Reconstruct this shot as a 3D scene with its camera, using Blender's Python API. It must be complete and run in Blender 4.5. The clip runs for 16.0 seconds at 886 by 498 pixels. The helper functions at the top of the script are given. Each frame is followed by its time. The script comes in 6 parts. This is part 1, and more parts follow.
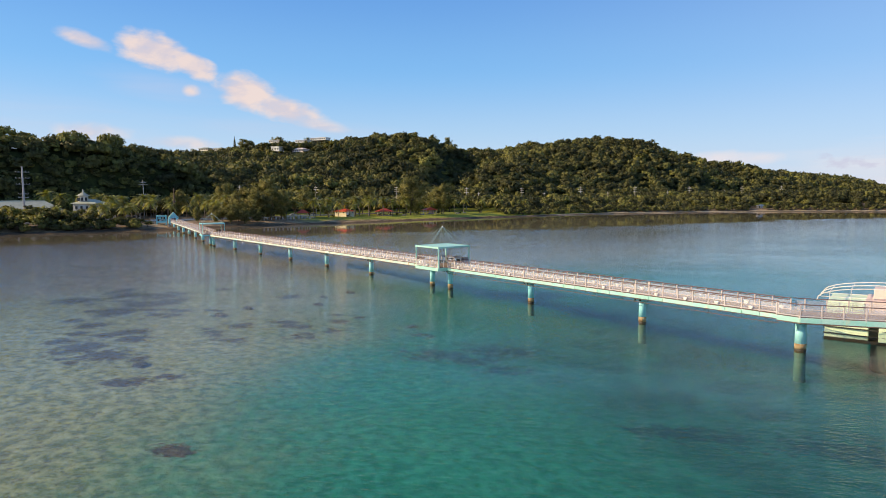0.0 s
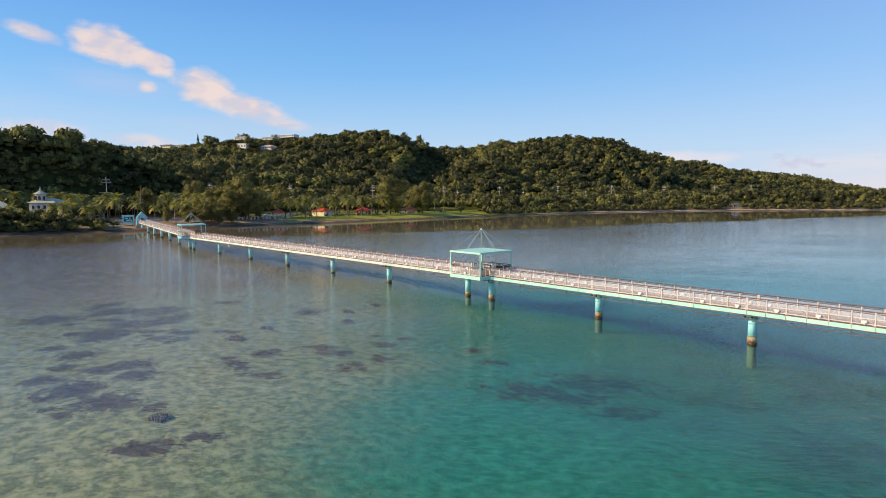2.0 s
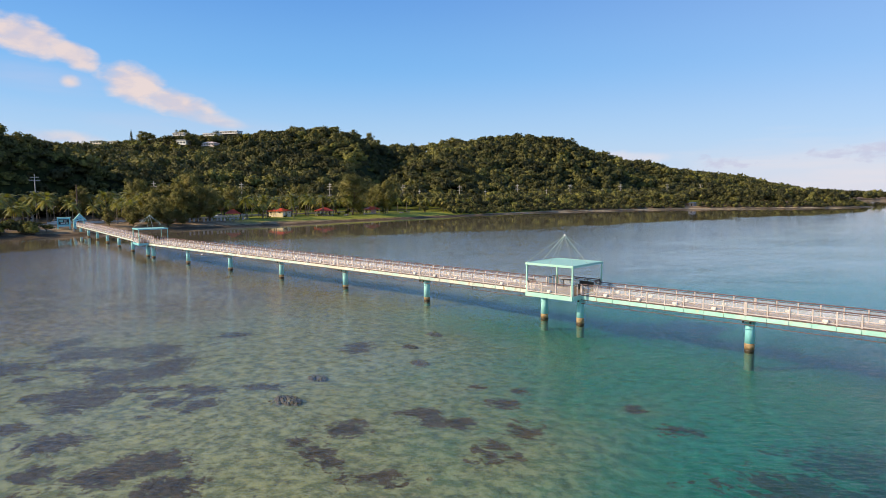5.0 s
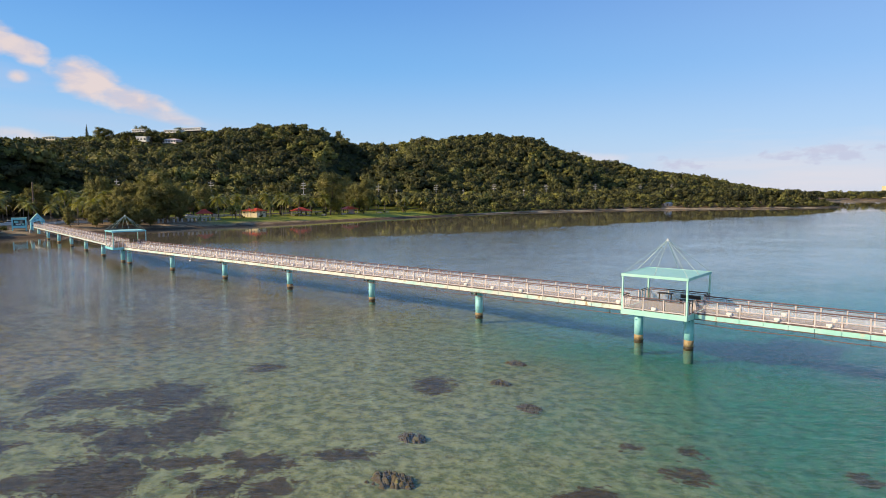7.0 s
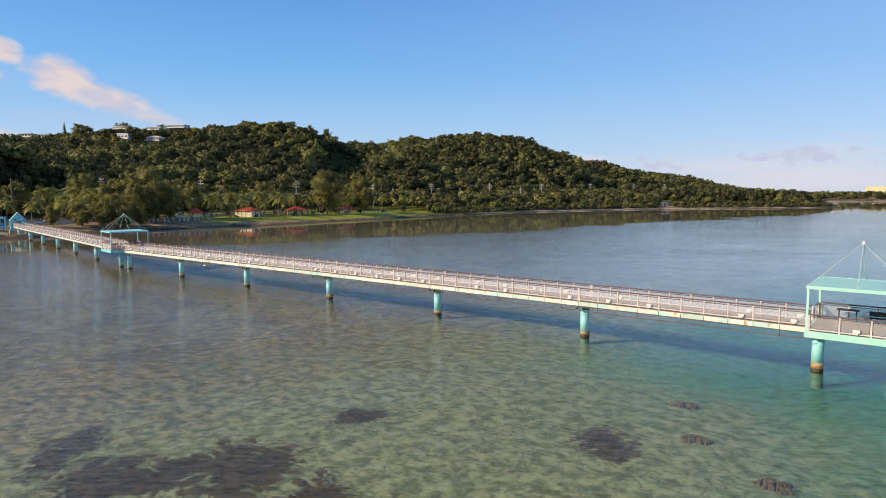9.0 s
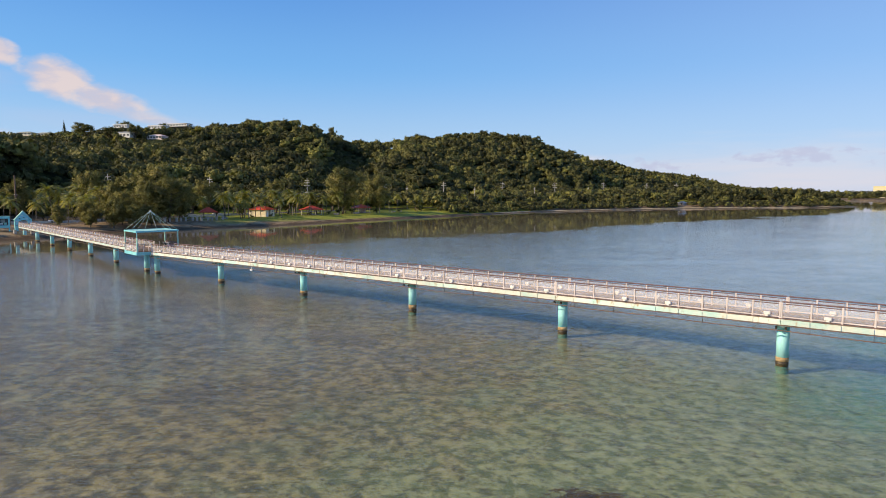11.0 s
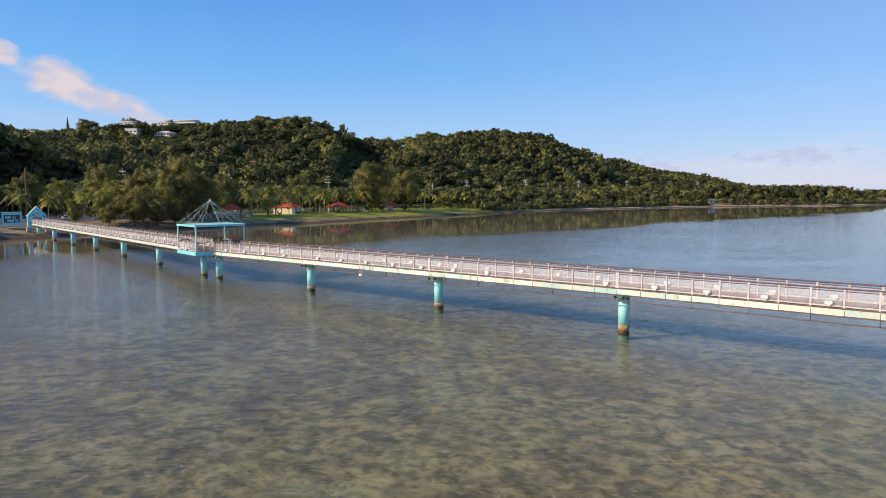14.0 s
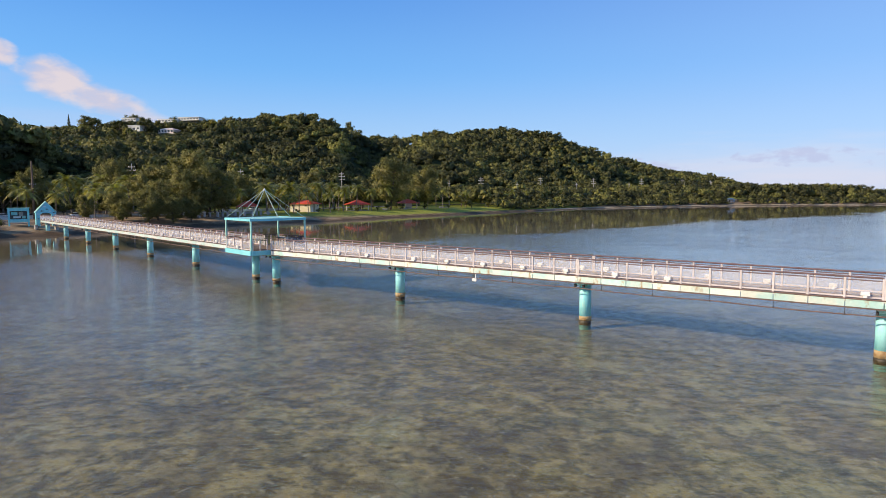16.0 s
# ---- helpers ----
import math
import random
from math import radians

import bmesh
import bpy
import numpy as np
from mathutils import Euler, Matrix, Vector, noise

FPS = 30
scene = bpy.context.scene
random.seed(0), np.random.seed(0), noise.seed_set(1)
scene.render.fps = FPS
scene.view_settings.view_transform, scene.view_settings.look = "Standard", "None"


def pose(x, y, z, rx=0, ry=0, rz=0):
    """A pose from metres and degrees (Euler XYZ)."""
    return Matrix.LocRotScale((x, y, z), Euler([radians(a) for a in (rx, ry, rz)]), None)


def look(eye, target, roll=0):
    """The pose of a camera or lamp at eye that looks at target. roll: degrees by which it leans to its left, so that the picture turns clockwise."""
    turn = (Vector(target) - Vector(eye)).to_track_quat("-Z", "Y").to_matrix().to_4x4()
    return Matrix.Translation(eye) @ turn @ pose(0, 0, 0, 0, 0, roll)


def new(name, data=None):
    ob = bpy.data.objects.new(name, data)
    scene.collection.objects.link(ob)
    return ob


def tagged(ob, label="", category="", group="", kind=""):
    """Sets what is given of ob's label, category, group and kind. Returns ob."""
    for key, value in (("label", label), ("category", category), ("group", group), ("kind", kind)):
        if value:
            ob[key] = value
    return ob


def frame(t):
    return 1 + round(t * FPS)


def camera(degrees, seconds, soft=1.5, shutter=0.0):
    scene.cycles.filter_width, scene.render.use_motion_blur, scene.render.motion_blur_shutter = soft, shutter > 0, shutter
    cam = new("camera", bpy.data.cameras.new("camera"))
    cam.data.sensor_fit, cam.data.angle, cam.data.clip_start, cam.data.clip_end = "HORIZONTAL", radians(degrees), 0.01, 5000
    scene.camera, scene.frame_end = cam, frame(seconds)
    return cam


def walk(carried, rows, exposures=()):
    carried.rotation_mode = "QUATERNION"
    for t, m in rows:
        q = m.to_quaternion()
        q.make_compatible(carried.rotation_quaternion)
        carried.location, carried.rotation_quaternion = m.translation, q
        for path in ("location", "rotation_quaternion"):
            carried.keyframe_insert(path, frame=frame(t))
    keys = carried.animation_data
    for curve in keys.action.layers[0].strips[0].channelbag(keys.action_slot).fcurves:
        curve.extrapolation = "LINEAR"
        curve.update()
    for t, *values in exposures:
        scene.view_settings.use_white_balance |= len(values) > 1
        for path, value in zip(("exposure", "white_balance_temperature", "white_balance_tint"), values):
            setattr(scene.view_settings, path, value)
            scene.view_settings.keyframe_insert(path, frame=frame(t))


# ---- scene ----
# ---- camera ----
cam = camera(70.2, 16.0, soft=0.7)
# seconds, x, y, z, yaw, pitch, roll
ROWS = [
    (0.0, 76.893, -60.535, 14.241, 51.601, -4.877, -0.253),
    (0.5, 73.082, -60.601, 14.211, 50.661, -4.919, -0.232),
    (1.0, 68.977, -60.693, 14.189, 49.991, -4.944, -0.218),
    (1.5, 64.780, -60.677, 14.167, 49.248, -4.964, -0.216),
    (2.0, 60.558, -60.542, 14.135, 48.336, -4.988, -0.229),
    (2.5, 56.466, -60.289, 14.100, 47.421, -5.008, -0.252),
    (3.0, 52.506, -59.973, 14.064, 46.493, -5.017, -0.283),
    (3.5, 48.595, -59.621, 14.027, 45.555, -5.025, -0.314),
    (4.0, 44.641, -59.188, 13.989, 44.564, -5.039, -0.336),
    (6.5, 24.528, -56.628, 13.774, 40.544, -5.079, -0.204),
    (7.0, 20.379, -55.762, 13.625, 39.572, -5.077, -0.183),
    (7.5, 16.205, -54.873, 13.460, 38.812, -5.075, -0.160),
    (8.0, 12.179, -53.992, 13.275, 38.346, -5.076, -0.137),
    (8.5, 8.016, -53.169, 13.079, 38.083, -5.070, -0.120),
    (9.0, 3.890, -52.330, 12.878, 37.892, -5.055, -0.105),
    (9.5, -0.324, -51.506, 12.672, 37.768, -5.037, -0.089),
    (12.0, -21.193, -47.194, 11.226, 37.676, -4.987, -0.168),
    (12.5, -25.390, -46.356, 10.909, 37.690, -4.982, -0.195),
    (13.0, -29.461, -45.488, 10.600, 37.687, -4.976, -0.216),
    (13.5, -33.494, -44.638, 10.301, 37.687, -4.970, -0.227),
    (14.0, -37.410, -43.778, 10.012, 37.649, -4.968, -0.227),
    (14.5, -41.405, -42.945, 9.726, 37.628, -4.970, -0.218),
    (15.0, -45.397, -42.070, 9.435, 37.593, -4.971, -0.202),
    (15.5, -49.408, -41.233, 9.145, 37.567, -4.967, -0.184),
    (16.0, -53.115, -40.387, 8.855, 37.539, -4.964, -0.157),
]
walk(cam, [(t, pose(x, y, z, 90 + pitch, -roll, yaw)) for t, x, y, z, yaw, pitch, roll in ROWS],
     exposures=[(0.0, 0.14, 7300, 10), (3.5, 0.11, 7100, 10), (8.5, 0.03, 6900, 9), (12.5, 0.01, 6700, 10), (16.0, 0.05, 6400, 10)])

# ---- light ----
SUN_AZ, SUN_EL = radians(213.5), radians(27.0)
SUN_DIR = Vector((math.sin(SUN_AZ) * math.cos(SUN_EL), math.cos(SUN_AZ) * math.cos(SUN_EL), math.sin(SUN_EL)))
sun = new("sun", bpy.data.lights.new("sun", "SUN"))
sun.data.energy, sun.data.angle, sun.data.color = 5.0, radians(0.6), (1.0, 0.81, 0.55)
sun.matrix_world = look(SUN_DIR * 200, (0, 0, 0))
scene.view_settings.exposure = 0.0


class Nodes:
    """Short hand for writing node trees."""

    def __init__(self, tree):
        self.tree = tree
        tree.nodes.clear()

    def add(self, kind, inputs=(), mode=""):
        n = self.tree.nodes.new("ShaderNode" + kind)
        if kind in ("Math", "VectorMath"):
            n.operation = mode
        elif kind == "MapRange":
            n.interpolation_type = "SMOOTHSTEP"
        elif kind == "Mix":
            n.data_type, n.blend_type, n.clamp_factor = "RGBA", mode, True
        elif kind == "VectorRotate":
            n.rotation_type = "Z_AXIS"
        elif kind == "Attribute":
            n.attribute_name = mode
        for key, value in dict(inputs).items():
            self.put(n.inputs[key], value)
        return n

    def put(self, socket, value):
        if isinstance(value, bpy.types.NodeSocket):
            self.tree.links.new(value, socket)
        elif isinstance(value, tuple) and len(value) == 3 and socket.type == "RGBA":
            socket.default_value = (*value, 1)
        else:
            socket.default_value = value

    def math(self, op, a, b=0.0):
        return self.add("Math", {0: a, 1: b}, op).outputs[0]

    def step(self, v, lo, hi):
        """0 at lo, 1 at hi, smooth between."""
        return self.add("MapRange", {"Value": v, "From Min": lo, "From Max": hi}).outputs[0]

    def noise(self, vec, scale, detail=4.0, rough=0.55, warp=0.0):
        return self.add("TexNoise", {"Vector": vec, "Scale": scale, "Detail": detail, "Roughness": rough, "Distortion": warp}).outputs[0]

    def mix(self, fac, a, b, blend="MIX"):
        return self.add("Mix", {0: fac, 6: a, 7: b}, blend).outputs[2]

    def scaled(self, vec, sx, sy, sz):
        return self.add("VectorMath", {0: vec, 1: (sx, sy, sz)}, "MULTIPLY").outputs[0]


# horizon, middle and upper air
LOW_AIR, PALE_AIR, MID_AIR, HIGH_AIR = (4.0, 4.45, 5.9), (2.8, 4.25, 6.2), (1.30, 3.30, 6.3), (0.74, 2.26, 5.55)


def build_world():
    w = bpy.data.worlds.new("sky")
    scene.world = w
    w.use_nodes = True
    n = Nodes(w.node_tree)
    air = n.add("TexSky")
    air.sky_type, air.sun_disc, air.sun_elevation, air.sun_rotation = "NISHITA", False, SUN_EL, SUN_AZ
    air.air_density, air.dust_density, air.ozone_density = 1.0, 0.35, 2.2
    sky = air.outputs[0]
    way = n.add("TexCoord").outputs["Generated"]
    sep = n.add("SeparateXYZ", {0: way})
    x, y, z = sep.outputs
    az = n.math("ARCTAN2", n.math("MULTIPLY", x, -1.0), y)
    el = n.math("ARCSINE", z)
    plane = n.add("CombineXYZ", {0: az, 1: n.math("MULTIPLY", el, 1.9), 2: 0.3}).outputs[0]
    puff = n.noise(plane, 24.0, 6.0, 0.5, 0.25)
    tuft = n.noise(plane, 60.0, 5.0, 0.5)
    streak = n.noise(n.scaled(plane, 0.45, 2.0, 1.0), 16.0, 4.0, 0.5, 0.3)

    def cloud(a, e, half_a, half_e, tilt, tex, soft, ragged=1.5, start=0.0):
        da, de = n.math("SUBTRACT", az, radians(a)), n.math("SUBTRACT", el, radians(e))
        de = n.math("ADD", de, n.math("MULTIPLY", da, tilt))
        r = n.math("ADD", n.math("POWER", n.math("ABSOLUTE", n.math("DIVIDE", da, radians(half_a))), 2.0),
                   n.math("POWER", n.math("ABSOLUTE", n.math("DIVIDE", de, radians(half_e))), 2.0))
        v = n.math("ADD", n.math("SUBTRACT", 1.0, r), n.math("MULTIPLY", n.math("SUBTRACT", tex, 0.5), ragged))
        return n.step(v, start, start + soft)

    def highest(masks):
        out = masks[0]
        for m in masks[1:]:
            out = n.math("MAXIMUM", out, m)
        return out

    # azimuth (left of north), elevation, half widths, slope, softness: drifting morning cloud
    heap = n.math("ADD", n.math("MULTIPLY", puff, 0.7), n.math("MULTIPLY", tuft, 0.3))
    bright = highest([cloud(80.6, 12.0, 2.3, 0.75, -0.22, heap, 1.2), cloud(75.6, 11.6, 3.4, 1.7, -0.14, heap, 0.9, 1.7), cloud(72.7, 10.7, 2.1, 1.2, -0.26, heap, 0.9, 1.7),
                      cloud(68.6, 8.8, 2.9, 1.85, -0.16, heap, 0.9, 1.7), cloud(65.6, 7.5, 4.0, 1.35, -0.22, heap, 1.0, 1.7), cloud(62.6, 6.3, 2.9, 0.8, -0.2, streak, 1.6),
                      cloud(73.0, 8.7, 0.9, 0.6, 0.0, heap, 1.4), cloud(80.5, 5.0, 3.2, 1.0, 0.0, puff, 1.6), cloud(74.0, 4.4, 4.0, 0.7, 0.0, puff, 1.8)])
    bright = n.math("MULTIPLY", bright, 0.86)
    # thin violet veil below the heaps
    veil = highest([cloud(75.5, 9.0, 6.0, 1.7, -0.1, streak, 2.2), cloud(66.0, 5.6, 13.0, 1.2, 0.0, streak, 2.4), cloud(88.0, 4.5, 20.0, 4.5, 0.0, streak, 2.4)])
    # pale bank over the sea horizon, with small grey heaps before it
    bank = highest([cloud(8.0, 0.5, 21.0, 4.6, 0.0, streak, 1.5, 1.2), cloud(27.0, 2.9, 5.0, 0.8, 0.0, puff, 1.2), cloud(-25.0, 1.5, 30.0, 4.0, 0.0, streak, 1.6)])
    grey = highest([cloud(7.0, 3.0, 8.5, 1.0, 0.0, heap, 0.7, 5.5, 0.62), cloud(18.0, 2.5, 6.5, 0.7, 0.0, heap, 0.7, 5.5, 0.62), cloud(-10.0, 3.3, 12.0, 1.0, 0.0, heap, 0.7, 5.5, 0.62)])
    # clear air: deep blue aloft, paling to lilac at the horizon, a little paler over the sea
    air_tone = n.mix(n.step(el, radians(-1.5), radians(6.0)), LOW_AIR, PALE_AIR)
    air_tone = n.mix(n.step(el, radians(3.5), radians(11.5)), air_tone, MID_AIR)
    air_tone = n.mix(n.step(el, radians(9.0), radians(19.0)), air_tone, HIGH_AIR)
    air_tone = n.mix(n.math("MULTIPLY", n.step(az, radians(58.0), radians(-10.0)), 0.30), air_tone, (3.5, 4.1, 6.0))
    clear = n.mix(1.0, sky, (0.62, 0.92, 1.30), "MULTIPLY")
    tone = n.mix(n.math("MULTIPLY", n.step(el, radians(42.0), radians(14.0)), 0.85), clear, air_tone)
    tone = n.mix(n.math("MULTIPLY", veil, 0.35), tone, (4.2, 4.1, 5.3))
    tone = n.mix(n.math("MULTIPLY", bank, 0.8), tone, (5.1, 4.95, 5.6))
    tone = n.mix(n.math("MULTIPLY", grey, 0.55), tone, (3.4, 3.6, 5.1))
    tone = n.mix(bright, tone, n.mix(n.step(puff, 0.62, 0.40), (5.7, 4.75, 4.6), (4.5, 4.1, 4.7)))
    out = n.add("Background", {"Color": tone, "Strength": 0.143}).outputs[0]
    n.add("OutputWorld", {"Surface": out})


build_world()


# ---- materials ----
def surface(name, base, second=None, rough=0.6, scale=2.0, amount=0.6, bump=0.15, bump_scale=None, metal=0.0, third=None, third_scale=None,
            third_range=(0.56, 0.7), streaky=(1, 1, 1), spread=0.06):
    """Paint, stone, metal or wood: two colours mixed by a broad noise, a third as stains, fine grain and relief."""
    m = bpy.data.materials.new(name)
    m.use_nodes = True
    n = Nodes(m.node_tree)
    at = n.add("NewGeometry").outputs["Position"]
    at = n.scaled(at, *streaky)
    broad = n.noise(at, scale, 5.0, 0.6)
    col = n.mix(n.math("MULTIPLY", n.step(broad, 0.38, 0.64), amount), base, second or tuple(c * 0.72 for c in base))
    if third:
        stain = n.noise(n.scaled(at, 1.0, 1.0, 0.45), third_scale or scale * 2.3, 6.0, 0.65)
        col = n.mix(n.step(stain, *third_range), col, third)
    grain = n.noise(at, scale * 14.0, 3.0)
    col = n.mix(1.0, col, n.add("CombineColor", {0: n.math("ADD", n.math("MULTIPLY", grain, 0.3), 0.85), 1: n.math("ADD", n.math("MULTIPLY", grain, 0.3), 0.85),
                                                 2: n.math("ADD", n.math("MULTIPLY", grain, 0.3), 0.85)}).outputs[0], "MULTIPLY")
    hue = n.add("ObjectInfo").outputs["Random"]
    tone = n.math("ADD", n.math("MULTIPLY", hue, spread * 2), 1 - spread)
    col = n.mix(1.0, col, n.add("CombineColor", {0: tone, 1: tone, 2: tone}).outputs[0], "MULTIPLY")
    relief = n.add("Bump", {"Strength": bump, "Distance": 0.02, "Height": n.noise(at, bump_scale or scale * 9, 4.0)}).outputs[0]
    p = n.add("BsdfPrincipled", {"Base Color": col, "Metallic": metal, "Normal": relief,
                                 "Roughness": n.math("ADD", n.math("MULTIPLY", broad, 0.25), rough - 0.12)}).outputs[0]
    n.add("OutputMaterial", {"Surface": p})
    return m


def foliage(name, dark, light, third, through_light=0.20, scale=0.03, grain=0.5, lumpy=0.22, gloss=0.18):
    """Leaves: each clump its own tone, drifts of colour over the wood, a little light through the leaf."""
    m = bpy.data.materials.new(name)
    m.use_nodes = True
    n = Nodes(m.node_tree)
    geo = n.add("NewGeometry")
    isle = geo.outputs["Random Per Island"]
    broad = n.noise(geo.outputs["Position"], scale, 5.0, 0.65)
    tone = n.add("Attribute", (), "tone").outputs["Fac"]
    own = n.add("ObjectInfo").outputs["Random"]
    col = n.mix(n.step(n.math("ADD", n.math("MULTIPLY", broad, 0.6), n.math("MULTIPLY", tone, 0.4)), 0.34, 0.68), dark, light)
    col = n.mix(n.step(n.math("ADD", tone, n.math("MULTIPLY", own, 0.15)), 0.78, 1.0), col, third)
    v = n.math("ADD", n.math("MULTIPLY", isle, 0.5), 0.75)
    col = n.mix(1.0, col, n.add("CombineColor", {0: v, 1: v, 2: v}).outputs[0], "MULTIPLY")
    at = geo.outputs["Position"]
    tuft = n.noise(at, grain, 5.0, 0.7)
    # hollows of the tuft relief are darkened in the leaf colour, as shade
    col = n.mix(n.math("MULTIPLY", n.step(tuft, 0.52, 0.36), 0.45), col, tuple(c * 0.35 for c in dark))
    relief = n.add("Bump", {"Strength": lumpy, "Distance": 1.1 / grain, "Height": tuft}).outputs[0]
    p = n.add("BsdfPrincipled", {"Base Color": col, "Roughness": 0.6 - 0.4 * (gloss - 0.18), "Specular IOR Level": gloss, "Normal": relief}).outputs[0]
    t = n.add("BsdfTranslucent", {"Color": n.mix(1.0, col, (1.0, 1.1, 0.55), "MULTIPLY")}).outputs[0]
    n.add("OutputMaterial", {"Surface": n.add("MixShader", {0: through_light, 1: p, 2: t}).outputs[0]})
    return m


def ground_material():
    """Sea floor (sand, weed, the water's blue-green put into its colour by depth), beach, lawn and forest floor, by
    height and place.
    """
    m = bpy.data.materials.new("ground")
    m.use_nodes = True
    n = Nodes(m.node_tree)
    at = n.add("NewGeometry").outputs["Position"]
    sep = n.add("SeparateXYZ", {0: at})
    x, y, z = sep.outputs
    flat = n.scaled(at, 1, 1, 0)
    mid, fine = n.noise(flat, 0.22, 6.0, 0.62, 0.6), n.noise(flat, 1.1, 5.0, 0.65)
    # lit sand and rubble of the reef flat
    rubble = n.noise(flat, 2.3, 4.0, 0.7, 0.3)
    soft = n.noise(flat, 1.0, 6.0, 0.70, 0.2)
    sand = n.mix(n.step(soft, 0.40, 0.60), (0.135, 0.104, 0.048), (0.365, 0.288, 0.130))
    sand = n.mix(n.math("MULTIPLY", n.step(mid, 0.47, 0.63), 0.55), sand, (0.125, 0.094, 0.055))
    green = n.step(n.math("ADD", x, n.math("MULTIPLY", n.math("SUBTRACT", mid, 0.5), 48.0)), -43.0, -23.0)
    sand = n.mix(n.math("MULTIPLY", green, 0.88), sand, n.mix(n.step(soft, 0.40, 0.60), (0.160, 0.190, 0.092), (0.345, 0.370, 0.195)))
    sand = n.mix(n.math("MULTIPLY", n.step(fine, 0.46, 0.36), 0.62), sand, (0.095, 0.085, 0.058))
    # paler sand under and beyond the bridge
    pale = n.mix(n.step(mid, 0.40, 0.62), (0.31, 0.315, 0.30), (0.45, 0.455, 0.44))
    sand = n.mix(n.math("MULTIPLY", n.math("MULTIPLY", n.step(n.math("ADD", y, n.math("MULTIPLY", mid, 20.0)), 8.0, 44.0), n.step(y, 190.0, 60.0)), 0.75), sand, pale)
    # broad dark drifts of weed and mud on the western flat
    drift = n.noise(n.add("VectorRotate", {"Vector": n.scaled(flat, 1.0, 1.0, 1.0), "Angle": radians(25.0)}).outputs[0], 0.21, 7.0, 0.70, 0.4)
    west = n.math("SUBTRACT", 1.0, n.step(x, -66.0, -30.0))
    sand = n.mix(n.math("MULTIPLY", n.math("MULTIPLY", n.step(drift, 0.47, 0.62), west), 0.45), sand, (0.055, 0.045, 0.036))
    sand = n.mix(n.math("MULTIPLY", n.math("MULTIPLY", n.step(drift, 0.46, 0.36), west), 0.35), sand, (0.42, 0.40, 0.21))
    near_shore = n.math("SUBTRACT", 1.0, n.step(n.math("ADD", x, n.math("MULTIPLY", mid, 30.0)), -150.0, -45.0))
    sand = n.mix(n.math("MULTIPLY", near_shore, 0.84), sand, n.mix(n.step(fine, 0.4, 0.62), (0.160, 0.116, 0.080), (0.280, 0.212, 0.152)))
    sand = n.mix(n.math("MULTIPLY", n.step(rubble, 0.56, 0.68), 0.56), sand, (0.46, 0.41, 0.27))
    sand = n.mix(n.math("MULTIPLY", n.step(rubble, 0.45, 0.35), 0.62), sand, (0.085, 0.072, 0.050))
    weed = n.add("Attribute", (), "weed").outputs["Fac"]
    clump = n.noise(n.scaled(flat, 0.85, 1.15, 1.0), 0.75, 5.0, 0.7, 1.4)
    ragged = n.math("ADD", n.math("MULTIPLY", n.math("SUBTRACT", clump, 0.5), 2.0), n.math("MULTIPLY", n.math("SUBTRACT", fine, 0.5), 1.5))
    ragged = n.math("ADD", ragged, n.math("MULTIPLY", n.math("SUBTRACT", rubble, 0.5), 0.9))
    patch = n.math("MULTIPLY", n.math("MULTIPLY", n.step(n.math("ADD", weed, ragged), 0.42, 0.60), n.step(weed, 0.04, 0.16)), 0.97)
    coral = n.mix(n.step(n.math("ADD", n.math("MULTIPLY", rubble, 0.5), n.math("MULTIPLY", fine, 0.5)), 0.38, 0.64), (0.028, 0.018, 0.010), (0.125, 0.088, 0.043))
    # deeper basin: the water's blue-green tint is put into the floor colour by depth
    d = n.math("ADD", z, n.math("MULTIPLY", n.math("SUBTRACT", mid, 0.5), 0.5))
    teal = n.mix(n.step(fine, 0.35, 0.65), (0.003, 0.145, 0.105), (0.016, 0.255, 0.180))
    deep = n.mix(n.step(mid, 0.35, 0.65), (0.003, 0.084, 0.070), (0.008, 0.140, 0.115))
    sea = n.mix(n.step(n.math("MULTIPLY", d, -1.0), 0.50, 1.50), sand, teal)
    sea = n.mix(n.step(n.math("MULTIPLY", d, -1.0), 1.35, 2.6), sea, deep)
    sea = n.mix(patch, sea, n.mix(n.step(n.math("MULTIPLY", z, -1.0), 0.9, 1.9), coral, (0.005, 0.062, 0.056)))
    # land
    beach = n.mix(n.step(mid, 0.4, 0.6), (0.095, 0.064, 0.038), (0.24, 0.165, 0.092))
    beach = n.mix(n.step(y, 215.0, 300.0), beach, n.mix(n.step(mid, 0.4, 0.6), (0.42, 0.34, 0.23), (0.58, 0.48, 0.34)))
    beach = n.mix(n.step(y, 62.0, 40.0), beach, n.mix(n.step(mid, 0.4, 0.6), (0.085, 0.058, 0.038), (0.15, 0.105, 0.068)))
    wet = n.mix(n.step(z, 0.10, 0.55), (0.085, 0.06, 0.038), beach)
    lawn = n.mix(n.step(fine, 0.35, 0.65), (0.20, 0.225, 0.030), (0.36, 0.36, 0.058))
    lawn = n.mix(n.step(mid, 0.60, 0.72), lawn, (0.26, 0.19, 0.09))
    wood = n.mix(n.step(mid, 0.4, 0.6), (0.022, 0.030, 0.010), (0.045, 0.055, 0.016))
    soil = n.mix(n.step(mid, 0.42, 0.60), (0.20, 0.14, 0.085), (0.36, 0.265, 0.165))
    park = n.math("MULTIPLY", n.step(n.math("ADD", y, n.math("MULTIPLY", mid, 30.0)), 92.0, 112.0), n.math("SUBTRACT", 1.0, n.step(x, -222.0, -214.0)))
    lawn = n.mix(park, soil, lawn)
    land = n.mix(n.step(n.math("ADD", z, n.math("MULTIPLY", mid, 0.8)), 1.0, 1.3), wet, lawn)
